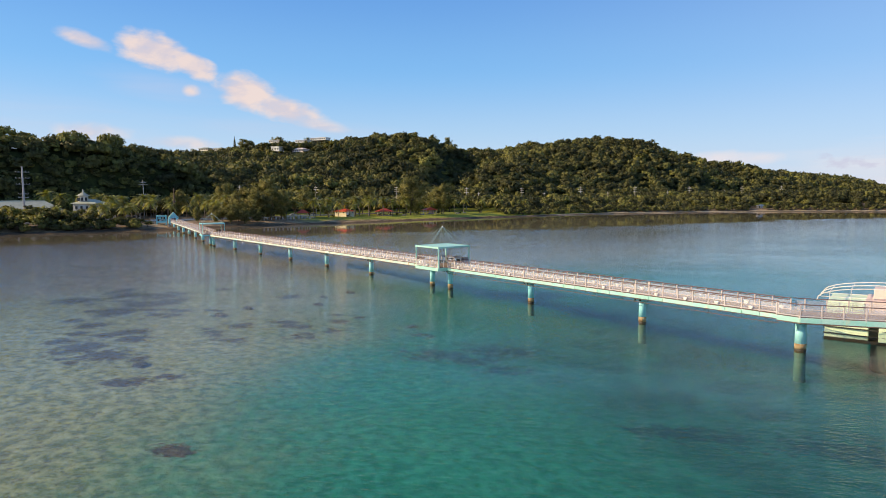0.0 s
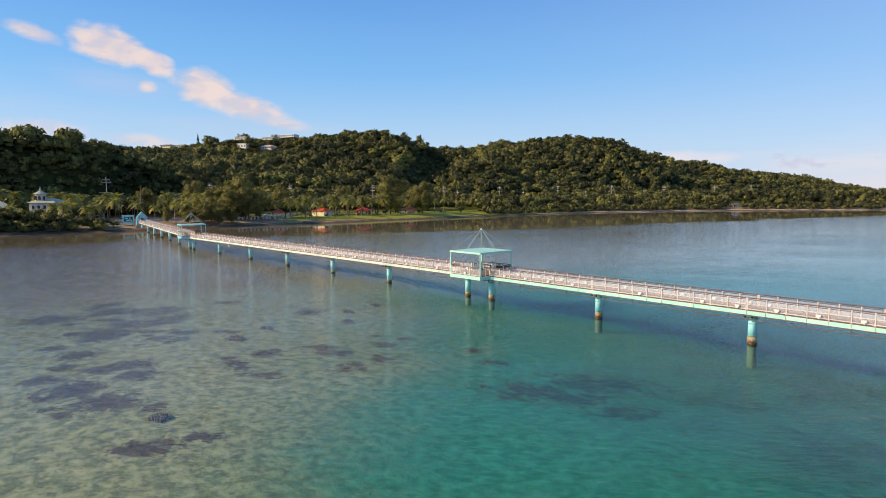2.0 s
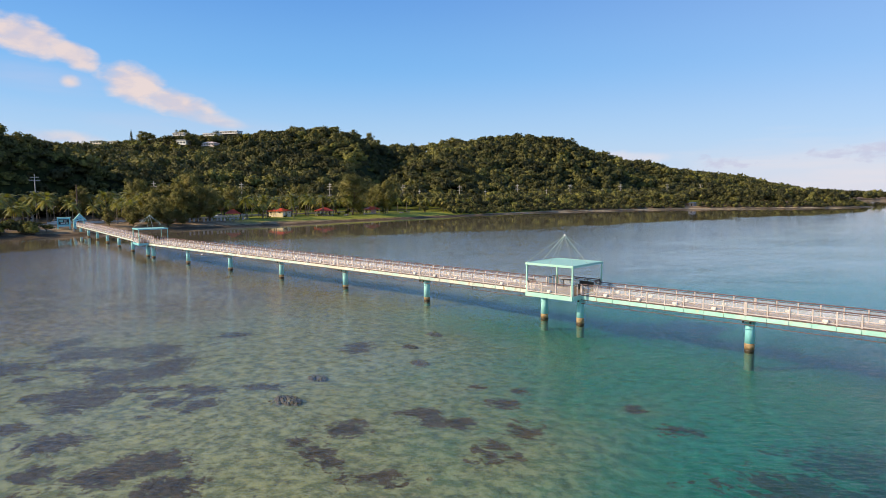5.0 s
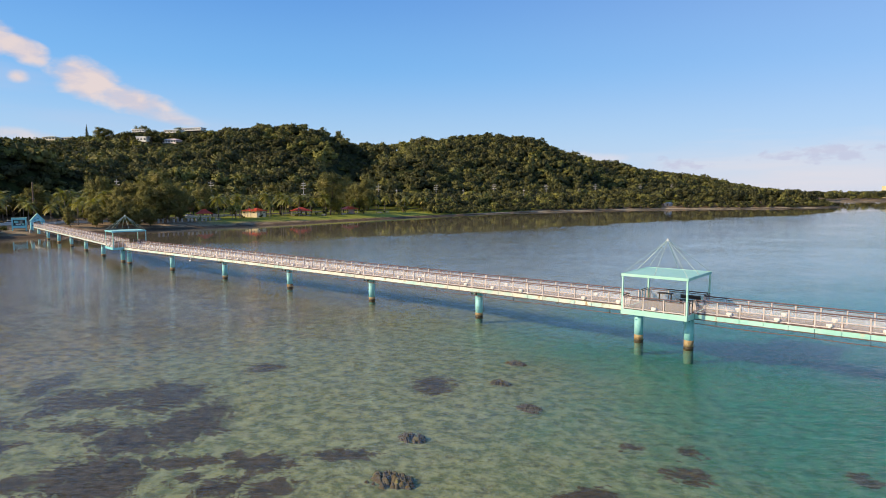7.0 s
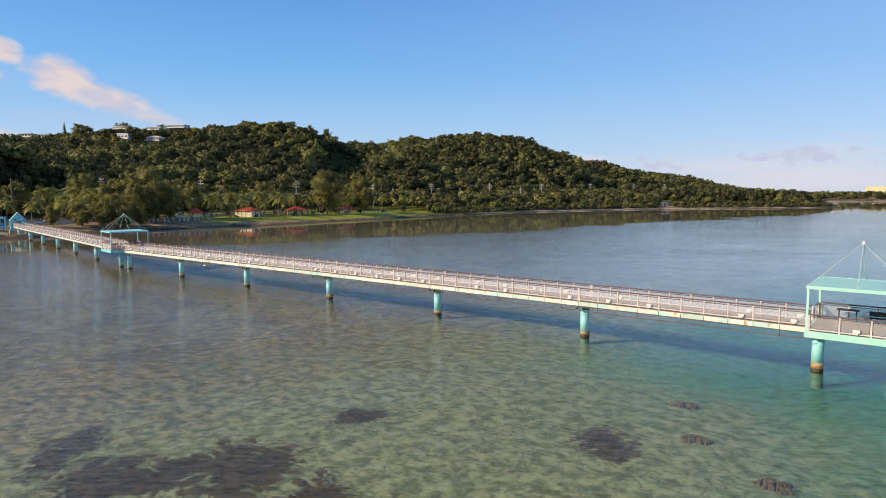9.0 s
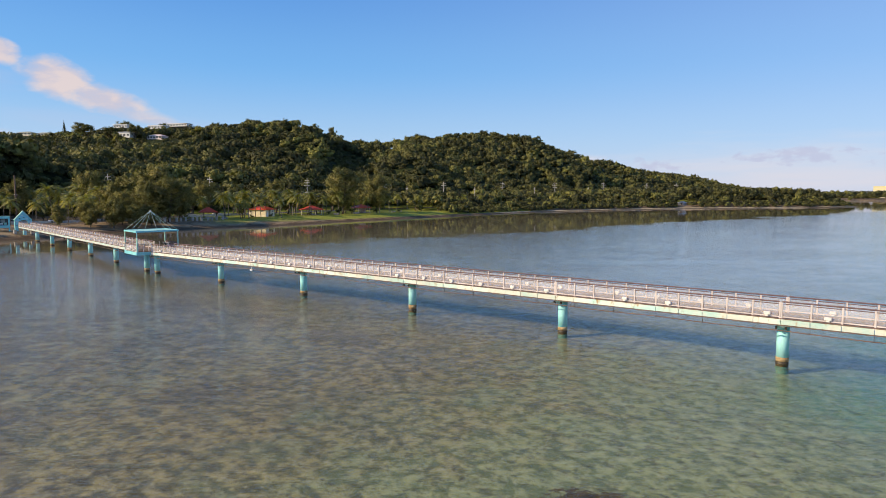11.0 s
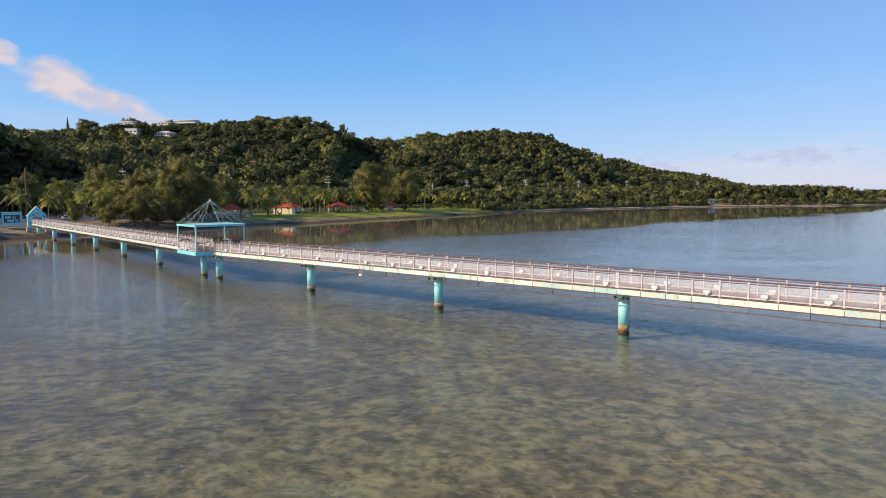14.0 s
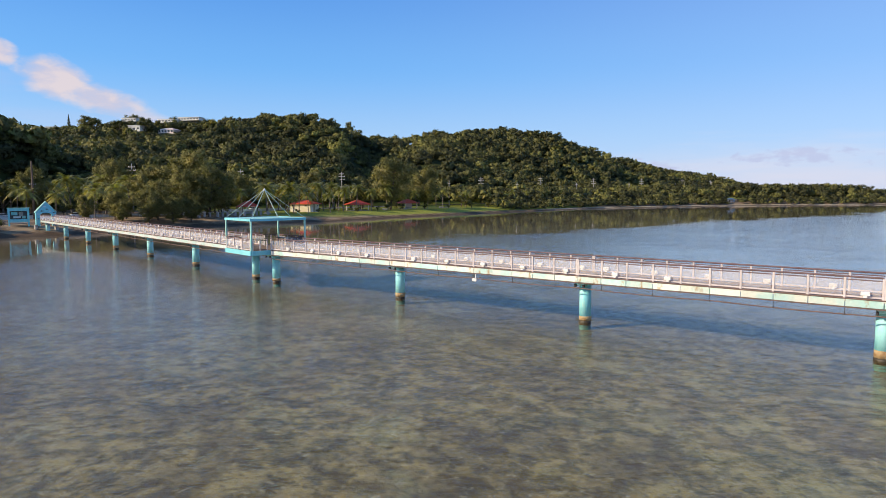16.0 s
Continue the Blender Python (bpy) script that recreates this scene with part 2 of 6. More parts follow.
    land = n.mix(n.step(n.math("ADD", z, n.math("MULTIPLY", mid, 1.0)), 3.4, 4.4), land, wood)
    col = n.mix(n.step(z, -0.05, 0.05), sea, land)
    relief = n.add("Bump", {"Strength": 0.6, "Distance": 0.25, "Height": fine}).outputs[0]
    p = n.add("BsdfPrincipled", {"Base Color": col, "Roughness": 0.9, "Specular IOR Level": 0.15, "Normal": relief}).outputs[0]
    n.add("OutputMaterial", {"Surface": p})
    return m


def water_material():
    """Clear sea: sky and shore mirrored in small wind ripples, the bottom seen through it."""
    m = bpy.data.materials.new("water")
    m.use_nodes = True
    n = Nodes(m.node_tree)
    at = n.add("NewGeometry").outputs["Position"]
    flat = n.scaled(at, 1, 1, 0)
    turned = n.add("VectorRotate", {"Vector": flat, "Angle": radians(-40.0)}).outputs[0]
    swell = n.noise(n.scaled(turned, 0.6, 1.4, 1.0), 0.30, 3.0, 0.5)
    chop = n.noise(n.scaled(turned, 0.45, 1.25, 1.0), 1.7, 4.0, 0.6)
    ripple = n.noise(n.scaled(turned, 0.35, 1.5, 1.0), 3.6, 2.0, 0.5)
    gust = n.step(n.noise(n.scaled(turned, 0.6, 1.4, 1.0), 0.022, 5.0, 0.62, 0.6), 0.34, 0.64)
    # sheltered water under the shore lies smooth
    lee = n.math("ADD", n.add("Attribute", (), "lee").outputs["Fac"], n.math("MULTIPLY", n.math("SUBTRACT", n.noise(flat, 0.03, 4.0), 0.5), 46.0))
    calm = n.step(lee, -9.0, 11.0)
    force = n.math("MULTIPLY", n.math("ADD", n.math("MULTIPLY", gust, 0.6), 0.4), n.math("ADD", n.math("MULTIPLY", calm, 0.95), 0.05))
    # ripples are lowered beyond the bridge, where the camera's low angle darkens their reflections
    near_side = n.step(n.math("ADD", n.add("SeparateXYZ", {0: at}).outputs[1], n.math("MULTIPLY", gust, 16.0)), 46.0, -4.0)
    force = n.math("MULTIPLY", force, n.math("ADD", n.math("MULTIPLY", near_side, 0.66), 0.34))
    height = n.math("MULTIPLY", n.math("ADD", n.math("MULTIPLY", swell, 0.8), n.math("ADD", n.math("MULTIPLY", chop, 0.95), n.math("MULTIPLY", ripple, 0.38))), force)
    relief = n.add("Bump", {"Strength": 1.0, "Distance": 0.18, "Height": height}).outputs[0]
    gentle = n.add("Bump", {"Strength": 1.0, "Distance": 0.09, "Height": height}).outputs[0]
    facing = n.add("LayerWeight", {"Blend": 0.5, "Normal": gentle}).outputs["Facing"]
    f = n.math("ADD", n.math("MULTIPLY", n.math("POWER", facing, 5.0), 0.97), 0.010)
    clear = n.add("BsdfTransparent", {"Color": (0.95, 0.97, 0.91)}).outputs[0]
    gloss = n.add("BsdfGlossy", {"Color": (0.96, 0.96, 0.96), "Roughness": n.math("ADD", n.math("MULTIPLY", calm, 0.08), 0.02), "Normal": relief}).outputs[0]
    crisp = n.add("BsdfGlossy", {"Color": (0.96, 0.96, 0.96), "Roughness": 0.04, "Normal": n.add("Bump", {"Strength": 1.0, "Distance": 0.12, "Height": height}).outputs[0]}).outputs[0]
    gloss = n.add("MixShader", {0: 0.45, 1: gloss, 2: crisp}).outputs[0]
    n.add("OutputMaterial", {"Surface": n.add("MixShader", {0: f, 1: clear, 2: gloss}).outputs[0]})
    return m


def netting_material():
    """Fine pale wire net, half open."""
    m = bpy.data.materials.new("netting")
    m.use_nodes = True
    n = Nodes(m.node_tree)
    at = n.add("NewGeometry").outputs["Position"]
    p = n.add("BsdfPrincipled", {"Base Color": n.mix(n.noise(at, 3.0, 4.0), (0.60, 0.59, 0.63), (0.74, 0.72, 0.76)), "Roughness": 0.55}).outputs[0]
    t = n.add("BsdfTransparent").outputs[0]
    open_part = n.math("ADD", n.math("MULTIPLY", n.noise(at, 0.8, 3.0), 0.20), 0.68)
    n.add("OutputMaterial", {"Surface": n.add("MixShader", {0: open_part, 1: p, 2: t}).outputs[0]})
    return m


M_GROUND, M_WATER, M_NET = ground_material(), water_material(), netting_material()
M_TEAL = surface("turquoise_paint", (0.20, 0.60, 0.66), (0.27, 0.66, 0.70), 0.5, 0.9, 0.7, third=(0.42, 0.66, 0.62), third_scale=2.2, third_range=(0.58, 0.68))
M_PILE = surface("pale_pile_paint", (0.25, 0.68, 0.73), (0.40, 0.76, 0.76), 0.6, 0.9, 0.8, third=(0.55, 0.72, 0.64), third_scale=1.8, third_range=(0.58, 0.70), streaky=(1, 1, 0.35))
M_ROOF = surface("pale_turquoise_paint", (0.38, 0.72, 0.60), (0.46, 0.76, 0.65), 0.5, 0.6, 0.7, third=(0.50, 0.70, 0.58), third_scale=1.4)
M_GIRDER_NEW = surface("mint_paint", (0.36, 0.72, 0.62), (0.52, 0.77, 0.68), 0.5, 0.8, 0.8, third=(0.62, 0.66, 0.50), third_scale=1.3)
M_GIRDER_OLD = surface("chalky_paint", (0.74, 0.75, 0.64), (0.46, 0.72, 0.66), 0.6, 0.55, 0.9, third=(0.44, 0.30, 0.14), third_scale=1.9, third_range=(0.57, 0.70), spread=0.14)
M_PINK = surface("faded_pink_paint", (0.66, 0.58, 0.55), (0.50, 0.43, 0.41), 0.6, 1.2, third=(0.34, 0.22, 0.17), third_scale=3.0, third_range=(0.62, 0.74))
M_RAIL = surface("brown_rail_paint", (0.135, 0.080, 0.082), (0.20, 0.125, 0.125), 0.65, 1.5)
M_RUST = surface("rusty_pipe", (0.19, 0.12, 0.095), (0.12, 0.07, 0.055), 0.7, 2.0)
M_TIMBERPOLE = surface("brown_timber_pole", (0.17, 0.12, 0.085), (0.11, 0.075, 0.05), 0.85, 2.0, streaky=(1, 1, 0.2))
M_STAY = surface("pale_stay_paint", (0.46, 0.58, 0.53), (0.38, 0.50, 0.46), 0.5, 1.5)
M_DARK = surface("dark_steel", (0.035, 0.032, 0.03), (0.07, 0.06, 0.05), 0.6, 3.0)
M_DECK = surface("weathered_deck", (0.34, 0.24, 0.175), (0.25, 0.165, 0.12), 0.8, 1.2, third=(0.42, 0.32, 0.26), streaky=(1, 4, 1))
M_BOARDS = surface("brown_boards", (0.25, 0.165, 0.10), (0.17, 0.11, 0.065), 0.8, 1.0, third=(0.33, 0.24, 0.16), streaky=(0.5, 5, 1))
M_LAMP = surface("white_enamel", (0.80, 0.78, 0.74), (0.70, 0.67, 0.62), 0.4, 4.0)
M_TIDE = surface("tide_stained_concrete", (0.46, 0.34, 0.18), (0.27, 0.155, 0.065), 0.8, 2.5, 0.9, third=(0.66, 0.58, 0.38), third_scale=3.0, bump=0.5)
M_WEED = surface("wet_weed_band", (0.06, 0.045, 0.025), (0.03, 0.025, 0.015), 0.5, 5.0, bump=0.5)
# shafts under water: the water's tint is put into the paint colour
M_SUNK = surface("water_tinted_paint", (0.05, 0.16, 0.13), (0.035, 0.12, 0.10), 0.7, 1.5)
M_VILLA = surface("villa_plaster", (0.62, 0.58, 0.50), (0.50, 0.46, 0.39), 0.8, 0.5)
M_WHITE = surface("white_wall_paint", (0.74, 0.72, 0.66), (0.60, 0.58, 0.52), 0.7, 0.6)
M_CREAM = surface("cream_wall_paint", (0.72, 0.64, 0.48), (0.62, 0.54, 0.40), 0.7, 0.6)
M_RED = surface("red_roof_sheet", (0.66, 0.080, 0.032), (0.54, 0.06, 0.028), 0.45, 0.8)
M_LIME = surface("pale_lime_wall", (0.76, 0.90, 0.64), (0.68, 0.84, 0.58), 0.6, 0.8, third=(0.36, 0.44, 0.26), third_scale=1.1)
M_SALMON = surface("salmon_wall", (0.80, 0.64, 0.56), (0.72, 0.56, 0.49), 0.7, 0.8)
M_GLASS = surface("dark_window_glass", (0.03, 0.035, 0.04), (0.05, 0.055, 0.06), 0.15, 1.0)
M_TINROOF = surface("pale_green_roof_sheet", (0.46, 0.46, 0.34), (0.36, 0.37, 0.26), 0.5, 0.5)
M_CONC = surface("grey_concrete", (0.40, 0.38, 0.35), (0.30, 0.28, 0.26), 0.85, 0.8)
M_ASPH = surface("asphalt", (0.055, 0.054, 0.055), (0.075, 0.072, 0.07), 0.85, 0.6)
M_BARK = surface("bark", (0.15, 0.115, 0.085), (0.09, 0.07, 0.05), 0.9, 3.0, bump=0.6, streaky=(1, 1, 0.3))
M_PALMBARK = surface("palm_bark", (0.24, 0.20, 0.16), (0.16, 0.13, 0.10), 0.9, 3.0, bump=0.5, streaky=(1, 1, 4))
M_POLE = surface("pole_concrete", (0.50, 0.47, 0.44), (0.38, 0.36, 0.34), 0.8, 0.7)
M_CORAL2 = surface("brown_coral", (0.140, 0.100, 0.045), (0.070, 0.046, 0.025), 0.9, 1.4, 0.8, third=(0.28, 0.23, 0.07), third_scale=2.5, bump=0.8)
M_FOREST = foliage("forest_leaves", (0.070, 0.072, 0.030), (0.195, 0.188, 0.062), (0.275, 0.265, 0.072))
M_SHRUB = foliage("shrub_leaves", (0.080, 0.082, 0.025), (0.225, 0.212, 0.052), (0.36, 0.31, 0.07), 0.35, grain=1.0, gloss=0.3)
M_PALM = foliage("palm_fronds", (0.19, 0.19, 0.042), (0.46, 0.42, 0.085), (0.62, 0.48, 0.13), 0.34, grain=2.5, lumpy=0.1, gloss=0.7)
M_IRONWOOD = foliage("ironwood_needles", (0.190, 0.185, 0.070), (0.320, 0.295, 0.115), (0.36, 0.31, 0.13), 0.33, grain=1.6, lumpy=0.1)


# ---- building blocks ----
def mesh_of(name, bm, mat, smooth=False):
    me = bpy.data.meshes.new(name)
    bm.to_mesh(me)
    bm.free()
    me.materials.append(mat)
    if smooth:
        me.shade_smooth()
    return me


def part(name, bm, mat, parent, label="", smooth=False):
    ob = new(name, mesh_of(name, bm, mat, smooth) if isinstance(bm, bmesh.types.BMesh) else bm)
    ob.parent = parent
    return tagged(ob, label)


def thing(name, at, label, category, group="", kind=""):
    ob = new(name)
    ob.matrix_world = at
    return tagged(ob, label, category, group, kind)


def slab(bm, x0, x1, y0, y1, z0, z1, bevel=0.0):
    made = bmesh.ops.create_cube(bm, size=1, matrix=Matrix.LocRotScale(((x0 + x1) / 2, (y0 + y1) / 2, (z0 + z1) / 2), None, (x1 - x0, y1 - y0, z1 - z0)))
    if bevel:
        edges = {e for v in made["verts"] for e in v.link_edges}
        bmesh.ops.bevel(bm, geom=list(edges), offset=bevel, segments=1, affect="EDGES", profile=0.5)
    return bm


def box(x0, x1, y0, y1, z0, z1, bevel=0.0):
    return slab(bmesh.new(), x0, x1, y0, y1, z0, z1, bevel)


def rod(bm, a, b, r0, r1=None, n=8):
    a, b = Vector(a), Vector(b)
    m = Matrix.Translation((a + b) / 2) @ (b - a).to_track_quat("Z", "Y").to_matrix().to_4x4()
    bmesh.ops.create_cone(bm, cap_ends=True, segments=n, radius1=r0, radius2=r0 if r1 is None else r1, depth=(b - a).length, matrix=m)
    return bm


def prism(points, y0, y1):
    """A flat outline in x and z, drawn out from y0 to y1."""
    bm = bmesh.new()
    lo = [bm.verts.new((x, y0, z)) for x, z in points]
    hi = [bm.verts.new((x, y1, z)) for x, z in points]
    bm.faces.new(lo)
    bm.faces.new(hi[::-1])
    for i in range(len(points)):
        j = (i + 1) % len(points)
        bm.faces.new((lo[j], lo[i], hi[i], hi[j]))
    bmesh.ops.recalc_face_normals(bm, faces=bm.faces)
    return bm


def from_arrays(name, verts, faces, mat, tone=None, smooth=False, normals=None):
    """A mesh of triangles or quads from arrays; leaf normals may follow the round of the crown."""
    me = bpy.data.meshes.new(name)
    k = faces.shape[1]
    me.vertices.add(len(verts))
    me.vertices.foreach_set("co", np.ascontiguousarray(verts, dtype=np.float32).ravel())
    me.loops.add(faces.size)
    me.loops.foreach_set("vertex_index", faces.astype(np.int32).ravel())
    me.polygons.add(len(faces))
    me.polygons.foreach_set("loop_start", np.arange(0, faces.size, k, dtype=np.int32))
    me.update(calc_edges=True)
    if tone is not None:
        me.attributes.new("tone", "FLOAT", "POINT").data.foreach_set("value", tone.astype(np.float32))
    me.materials.append(mat)
    if smooth or normals is not None:
        me.shade_smooth()
    if normals is not None:
        me.attributes.new("custom_normal", "FLOAT_VECTOR", "POINT").data.foreach_set("vector", np.ascontiguousarray(normals, dtype=np.float32).ravel())
    return me


def unit(v):
    return v / np.maximum(np.linalg.norm(v, axis=1), 1e-9)[:, None]


# ---- the lie of the land ----
COAST = [(-150, -700), (-170, -400), (-190, -200), (-203, -90), (-210, -44), (-207, -25), (-209, -8), (-205, 4), (-204, 16), (-208, 30), (-213, 42), (-215, 60),
         (-212, 80), (-208, 100), (-211, 125), (-214, 157), (-215, 190), (-215, 216), (-215, 250), (-216, 290), (-211, 328), (-200, 360), (-187, 395), (-176, 425),
         (-156, 458), (-126, 490), (-98, 520), (-73, 560), (-62, 590), (-76, 630), (-150, 740), (-150, 900), (-90, 990), (20, 1060), (200, 1250), (500, 1800), (900, 3000),
         (900, 4200), (-4200, 4200), (-4200, -700)]
RIDGE = [(-900, -352, 39), (-300, -350, 39), (-70, -350, 39), (-25, -372, 39), (15, -450, 42), (60, -560, 49), (110, -640, 50), (160, -690, 52), (200, -720, 60), (250, -735, 68), (311, -690, 70), (345, -645, 73),
         (386, -597, 83), (430, -580, 76), (480, -565, 64), (530, -560, 63), (630, -548, 78), (741, -542, 91), (800, -537, 84), (900, -530, 70), (1031, -525, 59), (1170, -515, 47),
         (1409, -500, 43), (1558, -485, 30), (1754, -473, 12), (2000, -460, 5), (2600, -450, 3), (4200, -450, 3)]
_ry, _rx, _rz = (np.array([r[k] for r in RIDGE], float) for k in range(3))


def value_noise(x, y, cell, seed):
    """Smooth noise from 0 to 1 on a lattice of that cell."""
    gx, gy = np.floor(x / cell), np.floor(y / cell)
    fx, fy = x / cell - gx, y / cell - gy
    fx, fy = fx * fx * (3 - 2 * fx), fy * fy * (3 - 2 * fy)

    def corner(i, j):
        v = np.sin((gx + i) * 127.1 + (gy + j) * 311.7 + seed * 74.7) * 43758.5453
        return v - np.floor(v)

    return (corner(0, 0) * (1 - fx) + corner(1, 0) * fx) * (1 - fy) + (corner(0, 1) * (1 - fx) + corner(1, 1) * fx) * fy


def smooth01(v):
    v = np.clip(v, 0, 1)
    return v * v * (3 - 2 * v)


def shore_distance(x, y):
    """Metres inland from the shore; negative at sea."""
    best, inside = np.full(x.shape, 1e9), np.zeros(x.shape, bool)
    for (x0, y0), (x1, y1) in zip(COAST, COAST[1:] + COAST[:1]):
        dx, dy = x1 - x0, y1 - y0
        k = np.clip(((x - x0) * dx + (y - y0) * dy) / (dx * dx + dy * dy), 0, 1)
        best = np.minimum(best, np.hypot(x - x0 - k * dx, y - y0 - k * dy))
        if dy:
            inside ^= ((y0 > y) != (y1 > y)) & (x < (x1 - x0) * (y - y0) / dy + x0)
    return np.where(inside, best, -best)


def hill_share(x, y):
    """0 on the coastal flat, 1 on the ridge, more behind it."""
    foot = np.interp(y, [-900, -100, 0, 60, 200, 420, 700, 4000], [-302, -302, -305, -325, -335, -335, -325, -325])
    return (foot - x) / (foot - np.interp(y, _ry, _rx))


def land_height(x, y):
    d = shore_distance(x, y)
    wob = value_noise(x, y, 9.0, 3) - 0.5
    dd = d + wob * 3
    land = 0.65 * smooth01(dd / 3.5) + 1.45 * smooth01((dd - 2) / 14) + 0.5 * smooth01((dd - 20) / 50)
    u = hill_share(x, y)
    up = np.where(u < 1, 1 - np.clip(1 - u, 0, 1) ** 1.55, np.clip(1 - 0.22 * (u - 1), 0.35, 1))
    off = (y - 338 + (x + 420) * 1.07) / 1.46
    gully = 26 * np.exp(-(off / np.where(off < 0, 22, 48)) ** 2) * smooth01(u * 2.2) * smooth01((1.05 - u) * 2.5)
    gully += 12 * np.exp(-((y - 890) / 50) ** 2) * smooth01(u * 2.2) * smooth01((1.0 - u) * 2.5)
    rough = (value_noise(x, y, 70, 1) - 0.5) * 16 + (value_noise(x, y, 28, 2) - 0.5) * 6
    hill = np.where(u > 0, np.interp(y, _ry, _rz) * up + (rough * (1 - 0.65 * np.exp(-((u - 1) / 0.2) ** 2)) * smooth01(u * 3) * smooth01((1.4 - u) * 1.5) * np.clip(np.interp(y, _ry, _rz) / 80, 0, 1) - gully), 0)
    # steep shaded bluff over the road at the western end
    bluff = np.interp(y, [-600, -100, 20, 55, 105, 150], [38, 38, 35, 26, 13, 0]) * smooth01((-318 - 0.12 * (y - 20) - x) / 24) * (0.9 + 0.2 * value_noise(x, y, 26, 9))
    hill = np.maximum(np.maximum(hill, 0), np.where(u < 1.15, bluff, 0)) * smooth01(d / 25)
    s = np.minimum((x - 45) * 0.684 + (y + 53) * 0.73, x * 1.0 + 9) + 4.5 + (value_noise(x, y, 16, 5) - 0.5) * 9
    sea = -0.30 - 0.25 * smooth01(-d / 60) - 0.9 * smooth01((s + 16) / 34) * (1 - 0.55 * smooth01((y - 14) / 60)) - 1.7 * smooth01((s - 10) / 45) * (1 - 0.75 * smooth01((y - 14) / 60))
    sea += (value_noise(x, y, 6, 6) - 0.5) * 0.16
    sea = np.where(d > -12, sea * smooth01(-d / 12) - 0.02, sea)
    return np.where(dd > 0, land + hill + 0.02, sea)


def height_at(x, y):
    return float(land_height(np.array([float(x)]), np.array([float(y)]))[0])


def steps(*runs):
    out = []
    for a, b, s in runs:
        out += list(np.arange(a, b, s))
    return np.array(out + [runs[-1][1]])


# x, y, half length and half depth of the dark coral and weed fields, bank by bank
WEST_BANK = ((-31.5, -39.1, 1.2, 2.9), (-26.4, -39.9, 1.6, 2.7), (-24.9, -38.6, 2.4, 1.3), (-24.6, -36.4, 1.8, 1.2), (-22.1, -34.8, 2.2, 3.1), (-16.0, -36.2, 1.6, 3.6), (-20.1, -40.8, 2.0, 0.9),
             (-16.3, -40.1, 1.7, 2.2), (-15.8, -37.9, 1.2, 1.8), (-13.0, -43.6, 2.3, 2.1), (-10.9, -45.0, 1.0, 1.6), (-14.9, -46.4, 0.6, 0.8), (-11.5, -42.6, 1.0, 2.5))
MIDDLE_BANK = ((-11.0, -39.7, 1.5, 0.7), (-7.3, -37.1, 1.4, 1.0), (-6.7, -40.0, 1.2, 1.0), (-4.7, -38.6, 1.1, 0.9), (-4.3, -39.7, 0.5, 0.7), (-8.9, -40.4, 0.6, 0.6), (-9.6, -37.6, 0.5, 0.6),
               (-4.9, -33.7, 1.4, 0.7), (-20.6, -45.3, 0.9, 0.8), (-9.6, -20.8, 1.3, 2.3), (-22.9, -26.1, 1.4, 1.1), (-5.1, -42.3, 0.5, 0.5), (7.6, -29.2, 1.3, 0.9), (10.6, -28.7, 0.8, 1.0),
               (9.3, -29.9, 0.8, 0.9), (10.2, -23.6, 0.9, 1.0), (17.3, -17.9, 0.7, 0.9), (6.4, -22.1, 0.6, 0.6), (9.1, -20.3, 0.6, 0.7))
EAST_BANK = ((6.3, -34.7, 1.2, 1.3), (7.9, -38.1, 0.8, 0.8), (5.9, -38.0, 0.6, 0.7), (9.6, -38.4, 0.7, 0.6), (-4.7, -47.8, 1.4, 1.6), (-8.9, -48.9, 1.2, 1.0), (-0.9, -49.7, 0.8, 1.0),
             (2.5, -47.3, 1.7, 1.3), (2.5, -45.0, 1.7, 1.2), (6.3, -45.6, 1.4, 1.4), (7.2, -50.8, 1.8, 2.3), (12.0, -49.3, 2.0, 1.8), (2.9, -51.8, 1.3, 1.4), (15.3, -47.2, 0.9, 0.7),
             (12.8, -52.4, 0.7, 0.6), (10.7, -53.1, 0.7, 0.5), (-25.9, -46.3, 3.0, 2.4), (38, -50.5, 1.3, 0.8), (22.4, -49.9, 1.8, 1.0), (22.9, -46.6, 1.0, 0.7))
DEEP_BANK = ((12.8, -38.1, 1.7, 1.1), (15.2, -31.1, 1.4, 1.7), (14.2, -27.2, 1.5, 1.6), (28.3, -22.7, 4.2, 2.6), (30.7, -15.8, 4.7, 2.6), (35.6, -20.9, 2.6, 1.9), (21.2, -19.2, 1.6, 0.9),
             (31.5, -21.3, 3.2, 2.0), (54, -20.8, 4.0, 1.8), (62, -14, 5.0, 2.0))


def weed_cover(x, y):
    out = np.zeros(x.shape)
    for fields, turn, strong in ((WEST_BANK, 40.5, 1.0), (MIDDLE_BANK, 40.5, 1.0), (EAST_BANK, 45.5, 1.0), (DEEP_BANK, 45.5, 0.74)):
        c, s = math.cos(radians(turn)), math.sin(radians(turn))
        for cx, cy, rx, ry in fields:
            u, v = ((x - cx) * c + (y - cy) * s) / rx, (-(x - cx) * s + (y - cy) * c) / ry
            out = np.maximum(out, strong * np.exp(-0.55 * (u * u + v * v)))
    return out


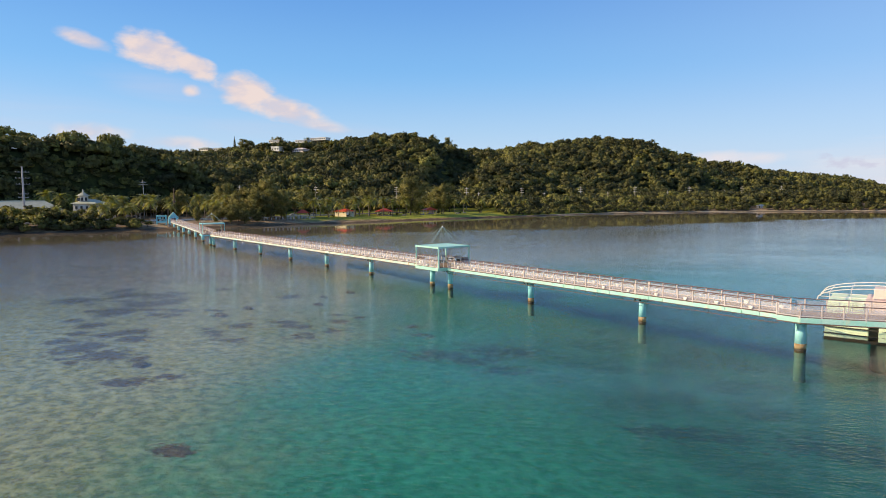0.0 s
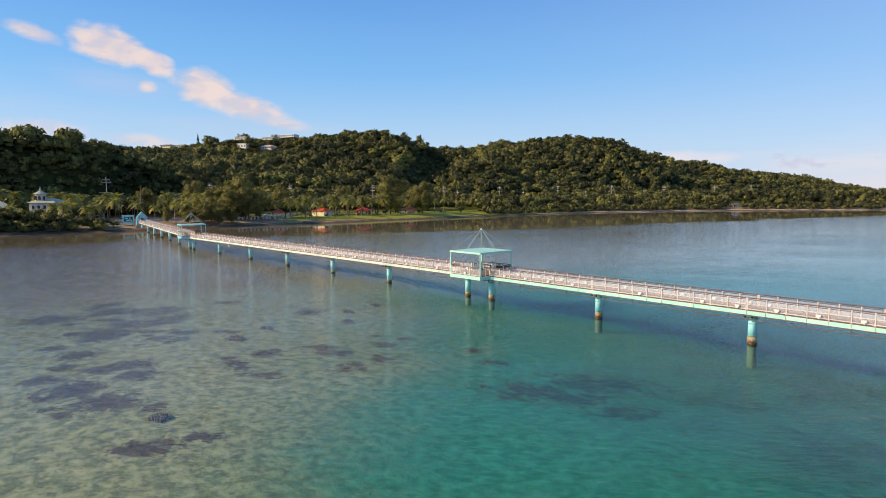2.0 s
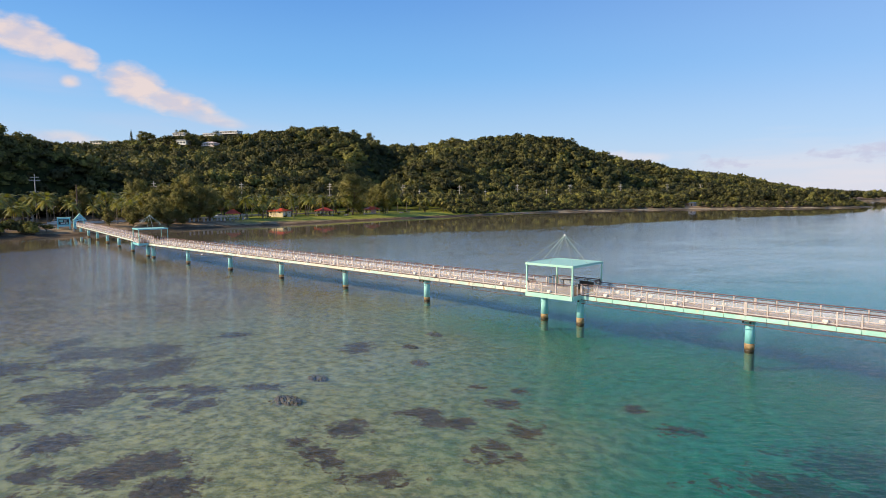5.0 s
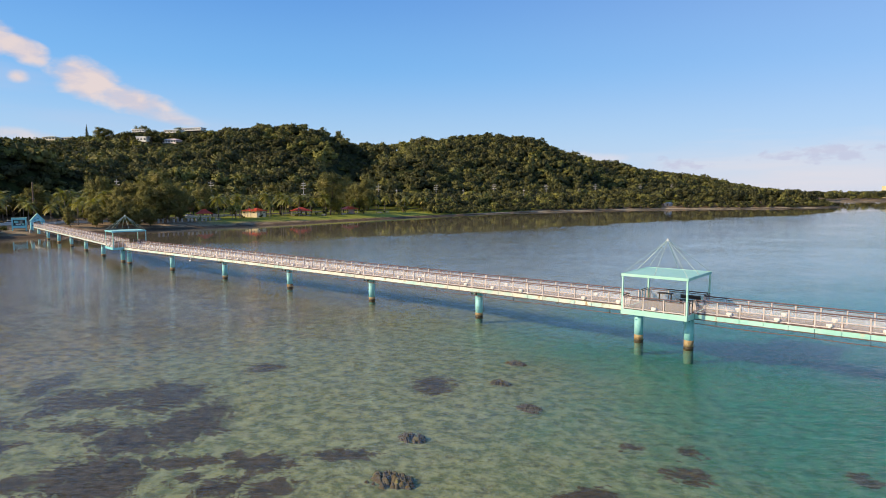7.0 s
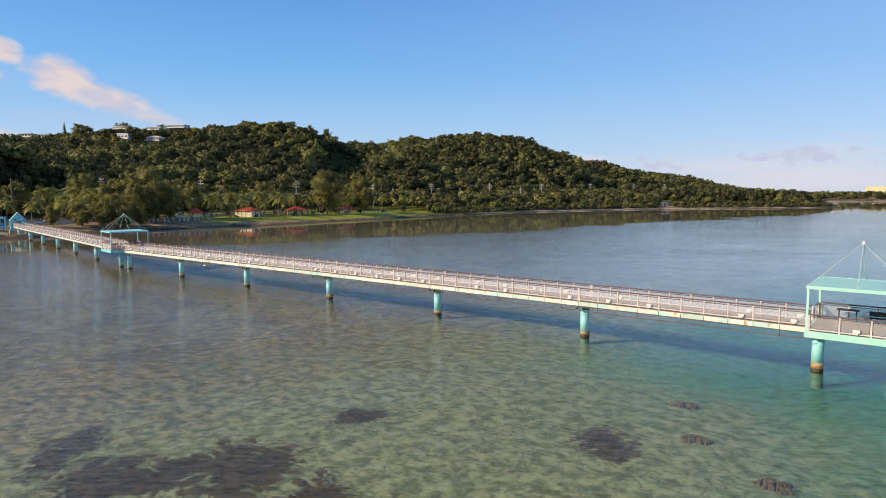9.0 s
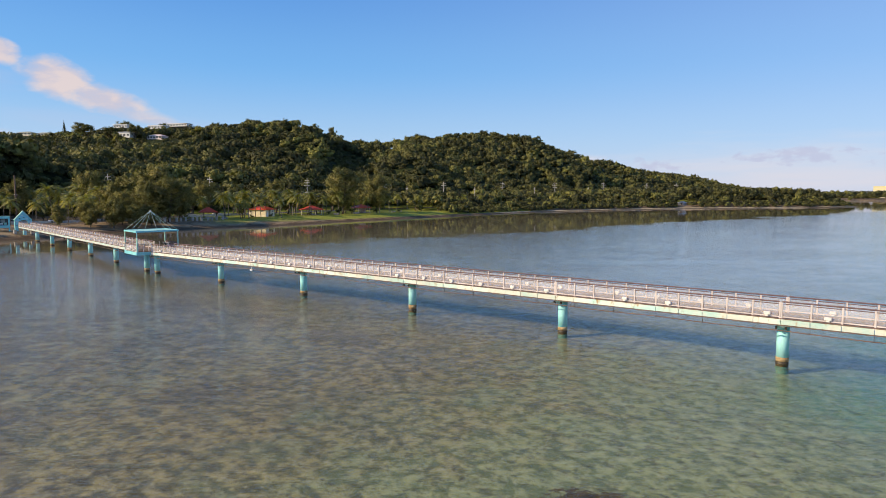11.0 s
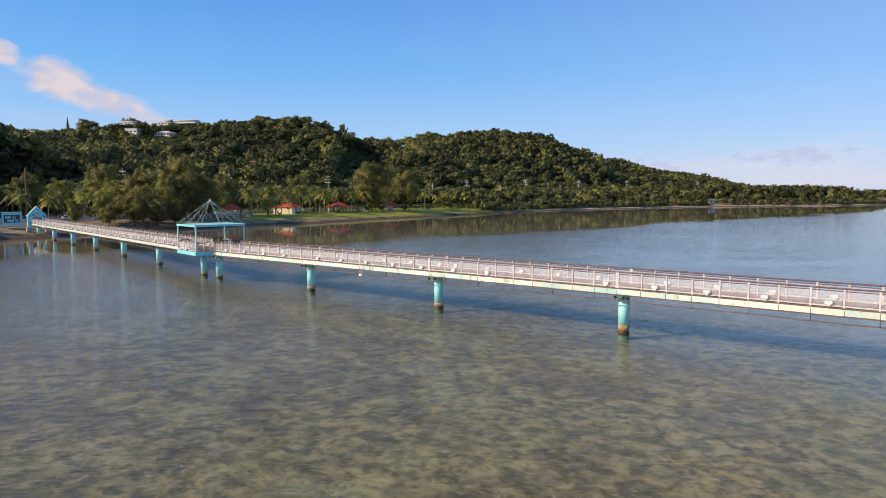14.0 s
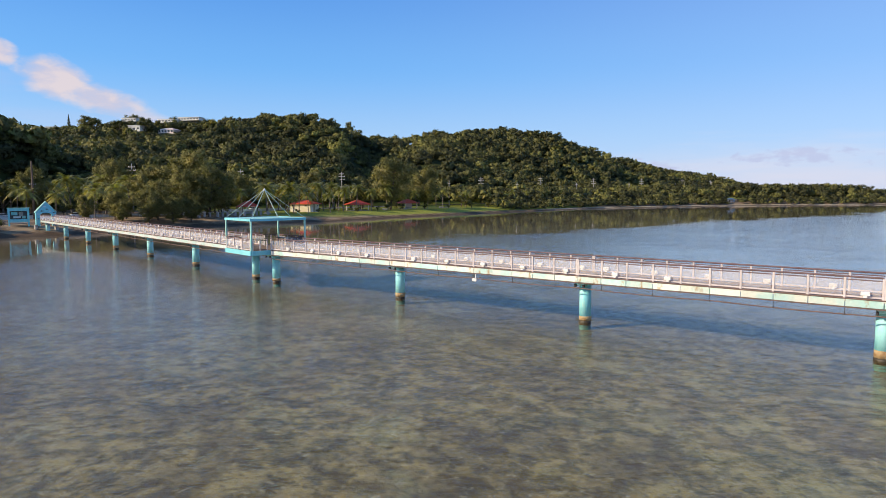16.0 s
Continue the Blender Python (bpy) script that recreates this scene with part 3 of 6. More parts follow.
def build_ground():
    xs = steps((-4000, -1000, 250), (-1000, -420, 14), (-420, -240, 8), (-240, -190, 2.5), (-190, -60, 5), (-60, -34, 1.5), (-34, 45, 0.6), (45, 75, 1.3), (75, 100, 4), (100, 400, 20), (400, 4000, 300))
    ys = steps((-4000, -700, 300), (-700, -120, 20), (-120, -58, 4), (-58, -14, 0.6), (-14, 260, 4), (260, 640, 6), (640, 1000, 14), (1000, 2000, 40), (2000, 4800, 280))
    gx, gy = np.meshgrid(xs, ys)
    gz = land_height(gx.ravel(), gy.ravel())
    v = np.stack([gx.ravel(), gy.ravel(), gz], 1)
    w, h = len(xs), len(ys)
    i = (np.arange(h - 1)[:, None] * w + np.arange(w - 1)[None, :]).ravel()
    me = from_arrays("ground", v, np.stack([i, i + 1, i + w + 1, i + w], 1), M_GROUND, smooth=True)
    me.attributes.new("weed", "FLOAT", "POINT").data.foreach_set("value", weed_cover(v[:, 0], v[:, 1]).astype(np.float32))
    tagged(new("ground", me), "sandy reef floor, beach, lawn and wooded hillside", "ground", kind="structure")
    xs, ys = steps((-4500, -500, 400), (-500, 300, 10), (300, 4500, 400)), steps((-4500, -300, 400), (-300, 900, 12), (900, 4500, 400))
    gx, gy = (g.ravel() for g in np.meshgrid(xs, ys))
    w, h = len(xs), len(ys)
    i = (np.arange(h - 1)[:, None] * w + np.arange(w - 1)[None, :]).ravel()
    me = from_arrays("water", np.stack([gx, gy, 0 * gx], 1), np.stack([i, i + 1, i + w + 1, i + w], 1), M_WATER)
    edge = np.interp(gy, [-200, -60, 0, 42, 215, 300, 420, 600, 1000], [-150, -145, -150, -138, -90, -75, -40, 20, 200])
    me.attributes.new("lee", "FLOAT", "POINT").data.foreach_set("value", (gx - edge).astype(np.float32))
    water = new("water", me)
    tagged(water, "clear rippled turquoise sea over a shallow reef", "water", kind="structure")


build_ground()


# ---- the footbridge ----
DECK = 3.34
PANEL = 1.7
C_DIR = Vector((-0.9856, 0.1690, 0.0))


def along(a, b):
    """The pose at a, with x towards b."""
    a, b = Vector((*a, 0)), Vector((*b, 0))
    d = b - a
    return pose(a.x, a.y, 0, 0, 0, math.degrees(math.atan2(d.y, d.x))), d.length


POST_MESH = mesh_of("rail_post", box(-0.058, 0.058, -0.045, 0.045, DECK - 0.12, DECK + 1.12, 0.01), M_PINK)
LAMP_BM = box(-0.21, 0.21, -0.07, 0.07, 0.0, 0.22, 0.03)
slab(LAMP_BM, -0.09, 0.09, -0.05, 0.05, -0.10, 0.0)
LAMP_MESH = mesh_of("deck_light", LAMP_BM, M_LAMP)
HANGER_MESH = mesh_of("pipe_hanger", slab(box(-0.03, 0.03, -0.05, 0.05, 2.43, 2.55, 0.01), -0.012, 0.012, -0.02, 0.02, 2.55, 2.92), M_DARK)
_sized = {}


def sized(name, mat, x0, x1, y0, y1, z0, z1, bevel=0.006):
    """A box mesh, shared by all pieces of that size."""
    key = (name, mat.name, *(round(v, 3) for v in (x0, x1, y0, y1, z0, z1)))
    if key not in _sized:
        _sized[key] = mesh_of(name, box(x0, x1, y0, y1, z0, z1, bevel), mat)
    return _sized[key]


def put(name, me, parent, x=0.0, y=0.0, z=0.0, rz=0.0, label=""):
    ob = new(name, me)
    ob.parent = parent
    ob.matrix_local = pose(x, y, z, 0, 0, rz)
    return tagged(ob, label)


def tube(points, r, n=8):
    """One continuous tube along points that run mainly in x."""
    bm, last = bmesh.new(), None
    for px, py, pz in points:
        ring = [bm.verts.new((px, py + r * math.cos(2 * math.pi * i / n), pz + r * math.sin(2 * math.pi * i / n))) for i in range(n)]
        if last:
            for i in range(n):
                bm.faces.new((last[i], ring[i], ring[(i + 1) % n], last[(i + 1) % n]))
        last = ring
    bmesh.ops.recalc_face_normals(bm, faces=bm.faces)
    return bm


def railing(parent, x0, x1, y, outward, lights, rng):
    """Posts, nets, two brown handrails and the white deck lights along one side."""
    n = max(1, round((x1 - x0) / PANEL))
    w = (x1 - x0) / n
    for i in range(n + 1):
        put("rail_post", POST_MESH, parent, x0 + i * w, y)
    for i in range(n):
        put("net_panel", sized("net_panel", M_NET, 0.10, w - 0.10, -0.008, 0.008, DECK + 0.20, DECK + 0.98, 0), parent, x0 + i * w, y, label="pale wire net panel")
        put("kick_rail", sized("kick_rail", M_PINK, 0.045, w - 0.045, -0.03, 0.03, DECK + 0.08, DECK + 0.17), parent, x0 + i * w, y)
        put("mid_rail", sized("mid_rail", M_RAIL, 0.045, w - 0.045, -0.02, 0.02, DECK + 0.98, DECK + 1.03), parent, x0 + i * w, y)
        if lights and i % 2 == lights % 2 and rng.random() > 0.12:
            put("deck_light", LAMP_MESH, parent, x0 + (i + 0.55) * w, y - 0.11, DECK + 0.20, label="white deck light box")
    bm = rod(bmesh.new(), (x0, y, DECK + 1.16), (x1, y, DECK + 1.16), 0.052, n=8)
    part("handrail", bm, M_RAIL, parent, "brown painted tube handrail")


def bridge_span(a, b, girder_mat, seed, label, half=1.3, lamp_at=0.0):
    m, length = along(a, b)
    rng = random.Random(seed)
    span = thing("bridge_span", m, label, "footbridge span", "spans of the footbridge")
    part("deck", box(0.01, length - 0.01, -half + 0.02, half - 0.02, DECK - 0.10, DECK, 0.01), M_DECK, span, "weathered brown deck")
    n = max(1, round(length / PANEL))
    w = length / n
    for side in (-1, 1):
        for i in range(n):
            y = side * half
            put("girder_plate", sized("girder_plate", girder_mat, 0.02, w - 0.02, -0.05, 0.05, DECK - 0.43, DECK - 0.05, 0.012), span, i * w, y, rng.uniform(-0.006, 0.006))
        part("bottom_flange", box(0, length, side * half - 0.09, side * half + 0.09, DECK - 0.50, DECK - 0.445, 0.01), M_RUST, span, "rusted lower flange")
        part("edge_beam", box(0, length, side * half - 0.085, side * half + 0.07, DECK - 0.03, DECK + 0.03, 0.01), M_RUST, span, "rust-stained deck edge")
        railing(span, 0.06, length - 0.06, side * half, side, 1 if side < 0 else 2 - round(abs(a[0])) % 2, rng)
    line = [(length * k / 16, -half + 0.05, 2.50 - 0.06 * math.sin(math.pi * (k / 8 % 1))) for k in range(17)]
    part("service_pipe", tube(line, 0.036), M_RUST, span, "rusty service pipe hung under the girder", True)
    for i in range(1, n, 2):
        put("pipe_hanger", HANGER_MESH, span, i * w, -half + 0.05)
    if lamp_at:
        head = bmesh.new()
        slab(head, lamp_at - 0.20, lamp_at + 0.20, -half - 0.14, -half + 0.02, 2.28, 2.50, 0.03)
        slab(head, lamp_at - 0.03, lamp_at + 0.03, -half + 0.022, -half + 0.06, 2.25, 2.82)
        part("floodlight", head, M_LAMP, span, "white floodlight hung below the girder")
    for k in range(3):
        x = length * (k + 0.5) / 3
        part("cross_beam", box(x - 0.08, x + 0.08, -half + 0.06, half - 0.06, DECK - 0.40, DECK - 0.11), M_GIRDER_NEW, span)
    return span


def bridge_pile(at, seed, label, radius=0.40, turn=0.0, top=2.62):
    pile = thing("bridge_pile", pose(at[0], at[1], 0, 0, 0, turn), label, "bridge pile", "piles of the footbridge")
    split = (0.34 if at[0] < -10 else 0.56) + 0.22 * random.Random(seed).random()
    part("shaft", rod(bmesh.new(), (0, 0, split), (0, 0, top), radius, n=28), M_PILE, pile, "turquoise painted concrete shaft", True)
    part("tide_zone", rod(bmesh.new(), (0, 0, 0.12), (0, 0, split), radius + 0.012, n=28), M_TIDE, pile, "bare stained lower shaft", True)
    part("weed_band", rod(bmesh.new(), (0, 0, -0.22), (0, 0, 0.12), radius + 0.02, n=28), M_WEED, pile, "dark wet weed band", True)
    part("sunk_shaft", rod(bmesh.new(), (0, 0, -3.6), (0, 0, -0.22), radius, n=28), M_SUNK, pile, "turquoise shaft below the water, coloured to blend with it", True)
    part("pile_cap", box(-0.36, 0.36, -0.95, 0.95, top, DECK - 0.505, 0.03), M_GIRDER_NEW, pile, "cross head under the girders")
    for y in (-0.75, 0.75):
        for x in (-0.3, 0.3):
            part("bearing_bolt", box(x - 0.07, x + 0.07, y - 0.30, y - 0.12, top - 0.10, top + 0.10, 0.02), M_DARK, pile)
    return pile


def pavilion(cx, cy, turn, label, sx=5.8, sy=6.1, trim=M_TEAL):
    pav = thing("lookout_pavilion", pose(cx, cy, 0, 0, 0, turn), label, "pavilion", "lookout pavilions on the bridge")
    hx, hy = sx / 2, sy / 2
    part("platform_deck", box(-hx + 0.06, hx - 0.06, -hy + 0.06, hy - 0.06, DECK - 0.06, DECK + 0.01), M_BOARDS, pav, "brown timber deck")
    for y in (-hy, hy):
        part("edge_girder", box(-hx, hx, y - 0.08, y + 0.08, DECK - 0.46, DECK, 0.015), trim, pav)
    for x in (-hx, hx):
        part("end_girder", box(x - 0.08, x + 0.08, -hy + 0.085, hy - 0.085, DECK - 0.46, DECK, 0.015), trim, pav)
    for k in range(4):
        x = -hx + sx * (k + 0.5) / 4
        part("joist", box(x - 0.07, x + 0.07, -hy + 0.09, hy - 0.09, DECK - 0.36, DECK - 0.065), M_TEAL, pav)
    for x in (-hx + 0.08, hx - 0.08):
        for y in (-hy + 0.08, hy - 0.08):
            part("column", box(x - 0.075, x + 0.075, y - 0.075, y + 0.075, DECK + 0.005, 6.27, 0.012), M_ROOF, pav)
    part("roof_panel", box(-hx + 0.05, hx - 0.05, -hy + 0.05, hy - 0.05, 6.35, 6.47, 0.02), M_ROOF, pav, "flat pale turquoise roof sheet")
    for y in (-hy, hy):
        part("fascia", box(-hx - 0.04, hx + 0.04, y - 0.05, y + 0.05, 6.26, 6.50, 0.012), trim, pav)
    for x in (-hx, hx):
        part("fascia", box(x - 0.05, x + 0.05, -hy + 0.055, hy - 0.055, 6.26, 6.50, 0.012), trim, pav)
    for k in range(3):
        x = -hx + sx * (k + 1) / 4
        part("roof_rafter", box(x - 0.05, x + 0.05, -hy + 0.06, hy - 0.06, 6.28, 6.345), M_TEAL, pav)
    top = Vector((0, 0, 9.40))
    ends = [(sgx * hx * 0.98, sgy * hy * 0.98, 6.50) for sgx in (-1, 1) for sgy in (-1, 1)]
    ends += [(-hx * 0.97, 0, 6.50), (hx * 0.97, 0, 6.50), (0, -hy * 0.97, 6.50), (0, hy * 0.97, 6.50)]
    for k, e in enumerate(ends):
        part("stay_tube", rod(bmesh.new(), e, top, 0.018 if k < 4 else 0.028, n=8), M_STAY, pav, "slim painted stay to the roof peak")
    part("peak_cap", rod(bmesh.new(), (0, 0, 9.30), (0, 0, 9.52), 0.13, 0.05, 10), M_LAMP, pav)
    rng = random.Random(7)
    for y, side in ((-hy + 0.02, -1), (hy - 0.02, 1)):
        railing(pav, -hx + 0.22, hx - 0.22, y, side, 1, rng)
    for x in (-hx + 0.02, hx - 0.02):
        for y0, y1 in ((-hy + 0.2, -1.35), (1.35, hy - 0.2)):
            for z in (DECK + 0.10, DECK + 1.0, DECK + 1.16):
                part("side_rail", box(x - 0.03, x + 0.03, y0, y1, z - 0.03, z + 0.03), M_DARK if z > DECK + 0.5 else M_RAIL, pav)
            for k in range(3):
                y = y0 + (y1 - y0) * k / 2
                put("rail_post", POST_MESH, pav, x, y)
    # information desk and bench on the far side
    desk = bmesh.new()
    slab(desk, -1.6, -0.2, hy - 1.15, hy - 0.55, DECK + 0.86, DECK + 0.94, 0.02)
    for x in (-1.45, -0.35):
        slab(desk, x - 0.04, x + 0.04, hy - 0.9, hy - 0.8, DECK + 0.015, DECK + 0.86)
    part("sign_desk", desk, M_DARK, pav, "dark information desk")
    bench = slab(bmesh.new(), 0.4, 2.2, hy - 1.0, hy - 0.55, DECK + 0.42, DECK + 0.48, 0.015)
    for x in (0.55, 2.05):
        slab(bench, x - 0.05, x + 0.05, hy - 0.95, hy - 0.6, DECK + 0.015, DECK + 0.42)
    slab(bench, 0.4, 2.2, hy - 0.55, hy - 0.50, DECK + 0.55, DECK + 0.9, 0.015)
    part("bench", bench, M_DARK, pav, "dark slatted bench")
    return pav


NEW, OLD, WHITE_GIRDER = M_GIRDER_NEW, M_GIRDER_OLD, surface("white_girder_paint", (0.62, 0.65, 0.60), (0.46, 0.64, 0.60), 0.6, 0.6, 0.8,
                                                           third=(0.52, 0.36, 0.18), third_scale=1.4, third_range=(0.62, 0.74))
P1, P2 = (0.15, 0.13), (-107.75, 0.35)
pavilion(*P1, 0.0, "flat-roofed turquoise lookout shelter with stayed peak over deep water", trim=M_ROOF)
pavilion(*P2, -9.73, "flat-roofed turquoise lookout shelter with stayed peak near the shore")
b_x = [3.13, 19.2, 36.2, 51.4]
for k in range(3):
    bridge_span((b_x[k], -0.05), (b_x[k + 1], -0.05 if k < 2 else -0.05), NEW, 10 + k, "mint-painted footbridge span with pink railings and pale nets")
a_x = [-2.83, -20.57, -37.6, -54.65, -71.7, -88.8, -104.75]
for k in range(6):
    bridge_span((a_x[k + 1], 0), (a_x[k], 0), OLD, 20 + k, "chalky cream footbridge span with pink railings and pale nets", lamp_at={4: 8.7}.get(k, 0.0))
c_pts = [Vector((-110.72, 0.86, 0))] + [Vector((-126.31, 3.50, 0)) + C_DIR * 17.02 * k for k in range(6)]
for k in range(6):
    a, b = c_pts[k + 1], c_pts[k]
    bridge_span((a.x, a.y), (b.x, b.y), WHITE_GIRDER, 30 + k, "white-painted footbridge span near the shore with pink railings")
for k, x in enumerate((36.24, 19.21, 2.27, -2.27, -20.57, -37.57, -54.64, -71.7, -88.82, -105.67)):
    bridge_pile((x, 0.0), 40 + k, "round turquoise pile with bare stained foot in the sea", turn=0.0)
bridge_pile((-109.78, 0.5), 51, "round turquoise pile with bare stained foot in the sea")
for k in range(6):
    p = c_pts[k + 1]
    bridge_pile((p.x, p.y), 60 + k, "round turquoise pile in the shallows near the shore", turn=-9.73, radius=0.43)
bridge_pile((52.7, 0.3), 39, "round turquoise pile under the bend of the bridge", radius=0.48)

# landing beyond the bend, and the underwater observatory beside it
def landing():
    ob = thing("bridge_landing", pose(0, 0, 0), "mint-edged landing deck with pink rails by the observatory", "footbridge span", "spans of the footbridge")
    corner, way = Vector((53.4, -1.75, 0)), Vector((0.85, 0.527, 0))
    side = Vector((-way.y, way.x, 0))
    far = corner + way * 15 + side * 3.3
    outline = [(51.41, -1.75), (53.4, -1.75), tuple((corner + way * 15).xy), tuple(far.xy), (52.3, 1.9), (51.41, 1.6)]
    bm = bmesh.new()
    lo = [bm.verts.new((x, y, DECK - 0.12)) for x, y in outline]
    hi = [bm.verts.new((x, y, DECK)) for x, y in outline]
    bm.faces.new(lo[::-1])
    bm.faces.new(hi)
    for i in range(6):
        j = (i + 1) % 6
        bm.faces.new((lo[i], lo[j], hi[j], hi[i]))
    part("deck", bm, M_DECK, ob, "weathered brown deck")
    runs = (((51.41, -1.78), (53.42, -1.78)), ((53.42, -1.78), tuple((corner + way * 15).xy)), (tuple(far.xy), (52.3, 1.92)), ((52.3, 1.92), (51.41, 1.62)))
    for a, b2 in runs:
        m, length = along(a, b2)
        n = max(1, round(length / PANEL))
        w = length / n
        turn = math.degrees(m.to_euler().z)
        for i in range(n):
            p = m @ Vector((i * w, 0, 0))
            put("girder_plate", sized("girder_plate", NEW, 0.012, w - 0.012, -0.05, 0.05, DECK - 0.46, DECK - 0.02, 0.01), ob, p.x, p.y, 0, turn)
            put("rail_post", POST_MESH, ob, p.x, p.y, 0, turn)
            put("net_panel", sized("net_panel", M_NET, 0.10, w - 0.10, -0.008, 0.008, DECK + 0.20, DECK + 0.98, 0), ob, p.x, p.y, 0, turn)
            put("kick_rail", sized("kick_rail", M_PINK, 0.045, w - 0.045, -0.03, 0.03, DECK + 0.08, DECK + 0.17), ob, p.x, p.y, 0, turn)
        q = m @ Vector((length, 0, 0))
        part("handrail", rod(bmesh.new(), (a[0], a[1], DECK + 1.16), (q.x, q.y, DECK + 1.16), 0.042, n=8), M_RAIL, ob)
        part("lower_flange", rod(bmesh.new(), (a[0], a[1], DECK - 0.52), (q.x, q.y, DECK - 0.52), 0.05, n=6), M_RUST, ob)
    return ob


landing()


def observatory():
    m = pose(56.4, 10.6, 0, 0, 0, 15.0)
    ob = thing("underwater_observatory", m, "pale lime and salmon observatory block with white arched frame", "building")
    part("base", box(-5.05, 6.2, -2.35, 4.0, -0.12, 0.20, 0.03), M_WEED, ob, "dark wet foundation")
    part("sunk_shaft", rod(bmesh.new(), (0.6, 0.9, -3.6), (0.6, 0.9, -0.124), 1.9, n=28), M_SUNK, ob, "turquoise shaft below the water, coloured to blend with it", True)
    part("lower_wall", box(-5.0, -1.4, -2.3, 3.8, 0.202, 1.75, 0.04), M_LIME, ob, "pale lime wall")
    part("lower_wall", box(-0.6, 6.0, -2.6, 3.8, 0.202, 1.75, 0.04), M_LIME, ob, "pale lime wall")
    # dark block set back in the gap, its colour standing in for shade
    part("doorway", box(-1.4, -0.6, -1.6, 3.0, 0.21, 1.75), M_DARK, ob, "dark block coloured for the shade of the gap")
    for z in (0.62, 1.25):
        part("fender_rail", rod(bmesh.new(), (-5.1, -2.42, z), (6.1, -2.72, z), 0.06, n=6), M_DARK, ob)
    part("ledge", box(-5.2, 6.2, -2.5, 4.0, 1.75, 1.90, 0.03), M_CONC, ob)
    part("upper_wall", box(-4.9, -1.8, -2.2, 3.7, 1.90, 3.75, 0.04), M_LIME, ob, "pale lime parapet wall")
    part("upper_wall", box(-1.8, 6.0, -2.1, 3.7, 1.90, 3.95, 0.04), M_SALMON, ob, "salmon parapet wall")
    part("lantern", box(-1.2, 3.4, -0.6, 2.0, 3.95, 4.95, 0.05), M_SALMON, ob, "salmon lantern block")
    for k in range(2):
        part("wall_joint", box(-3.9 + 1.1 * k, -3.85 + 1.1 * k, -2.235, -2.195, 1.95, 3.7), M_CONC, ob)
    for y in (-2.0, 0.8, 3.5):
        bm, last = bmesh.new(), None
        for k in range(17):
            a = math.pi * k / 16
            p = Vector((0.6 - 6.4 * math.cos(a), y, 3.7 + 1.5 * math.sin(a) ** 0.8))
            if last is not None:
                rod(bm, last, p, 0.05, n=6)
            last = p
        part("arched_rib", bm, M_LAMP, ob, "white tube arch")
        part("tie_tube", rod(bmesh.new(), (-5.8, y, 3.72), (7.0, y, 3.98), 0.04, n=6), M_LAMP, ob)
    for k in (3, 5, 8, 11, 13):
        a = math.pi * k / 16
        x, z = 0.6 - 6.4 * math.cos(a), 3.7 + 1.5 * math.sin(a) ** 0.8
        part("purlin", rod(bmesh.new(), (x, -2.0, z), (x, 3.5, z), 0.04, n=6), M_LAMP, ob)
        part("strut", rod(bmesh.new(), (x, -2.0, 3.8), (x, -2.0, z), 0.035, n=6), M_LAMP, ob)
    return ob


observatory()


# ---- gate and notice kiosk at the shore end ----
def gate():
    g = thing("bridge_gate", pose(-211.6, 18.1, 0, 0, 0, 80.27), "turquoise gabled gateway with fish shapes at the bridge head", "gate")
    w, ez, az = 1.98, 5.0, 7.3
    arch = [(-1.2, 2.0)] + [(-1.2 * math.cos(math.pi * k / 10), 4.35 + 0.6 * math.sin(math.pi * k / 10)) for k in range(11)] + [(1.2, 2.0)]
    outline = [(-w, 2.0), (-w, ez), (0, az), (w, ez), (w, 2.0)] + arch[::-1]
    part("gable_wall", prism(outline, -0.55, 0.55), M_TEAL, g, "turquoise gabled wall with an arched opening")
    for sg in (-1, 1):
        part("coping", prism([(sg * (w + 0.12), ez - 0.02), (sg * (w + 0.12), ez + 0.16), (0, az + 0.24), (0, az + 0.06)], -0.62, 0.62), M_ROOF, g)
        part("footing", box(sg * w - 0.3, sg * w + 0.3, -0.7, 0.7, 0.2, 2.3, 0.04), M_CONC, g)
    rng = random.Random(3)
    for x, z, s, mat in ((-0.85, 5.35, 0.26, M_DARK), (0.15, 5.75, 0.22, M_DARK), (0.75, 5.3, 0.24, M_LAMP), (-0.25, 6.3, 0.22, M_LAMP), (1.5, 4.95, 0.2, M_DARK), (-1.6, 4.7, 0.2, M_LAMP), (-1.55, 3.6, 0.18, M_DARK), (1.55, 3.9, 0.18, M_LAMP)):
        fish = [(x + s * math.cos(a) * 1.0, z + s * 0.5 * math.sin(a)) for a in [math.pi * 2 * k / 12 for k in range(12)]]
        bm = prism(fish, -0.60, -0.545)
        tail = prism([(x + s * 0.8, z), (x + s * 1.5, z + s * 0.4), (x + s * 1.5, z - s * 0.4)], -0.60, -0.546)
        me = bpy.data.meshes.new("t")
        tail.to_mesh(me)
        tail.free()
        bm.from_mesh(me)
        part("fish_ornament", bm, mat, g, "flat fish shape")
    return g


gate()


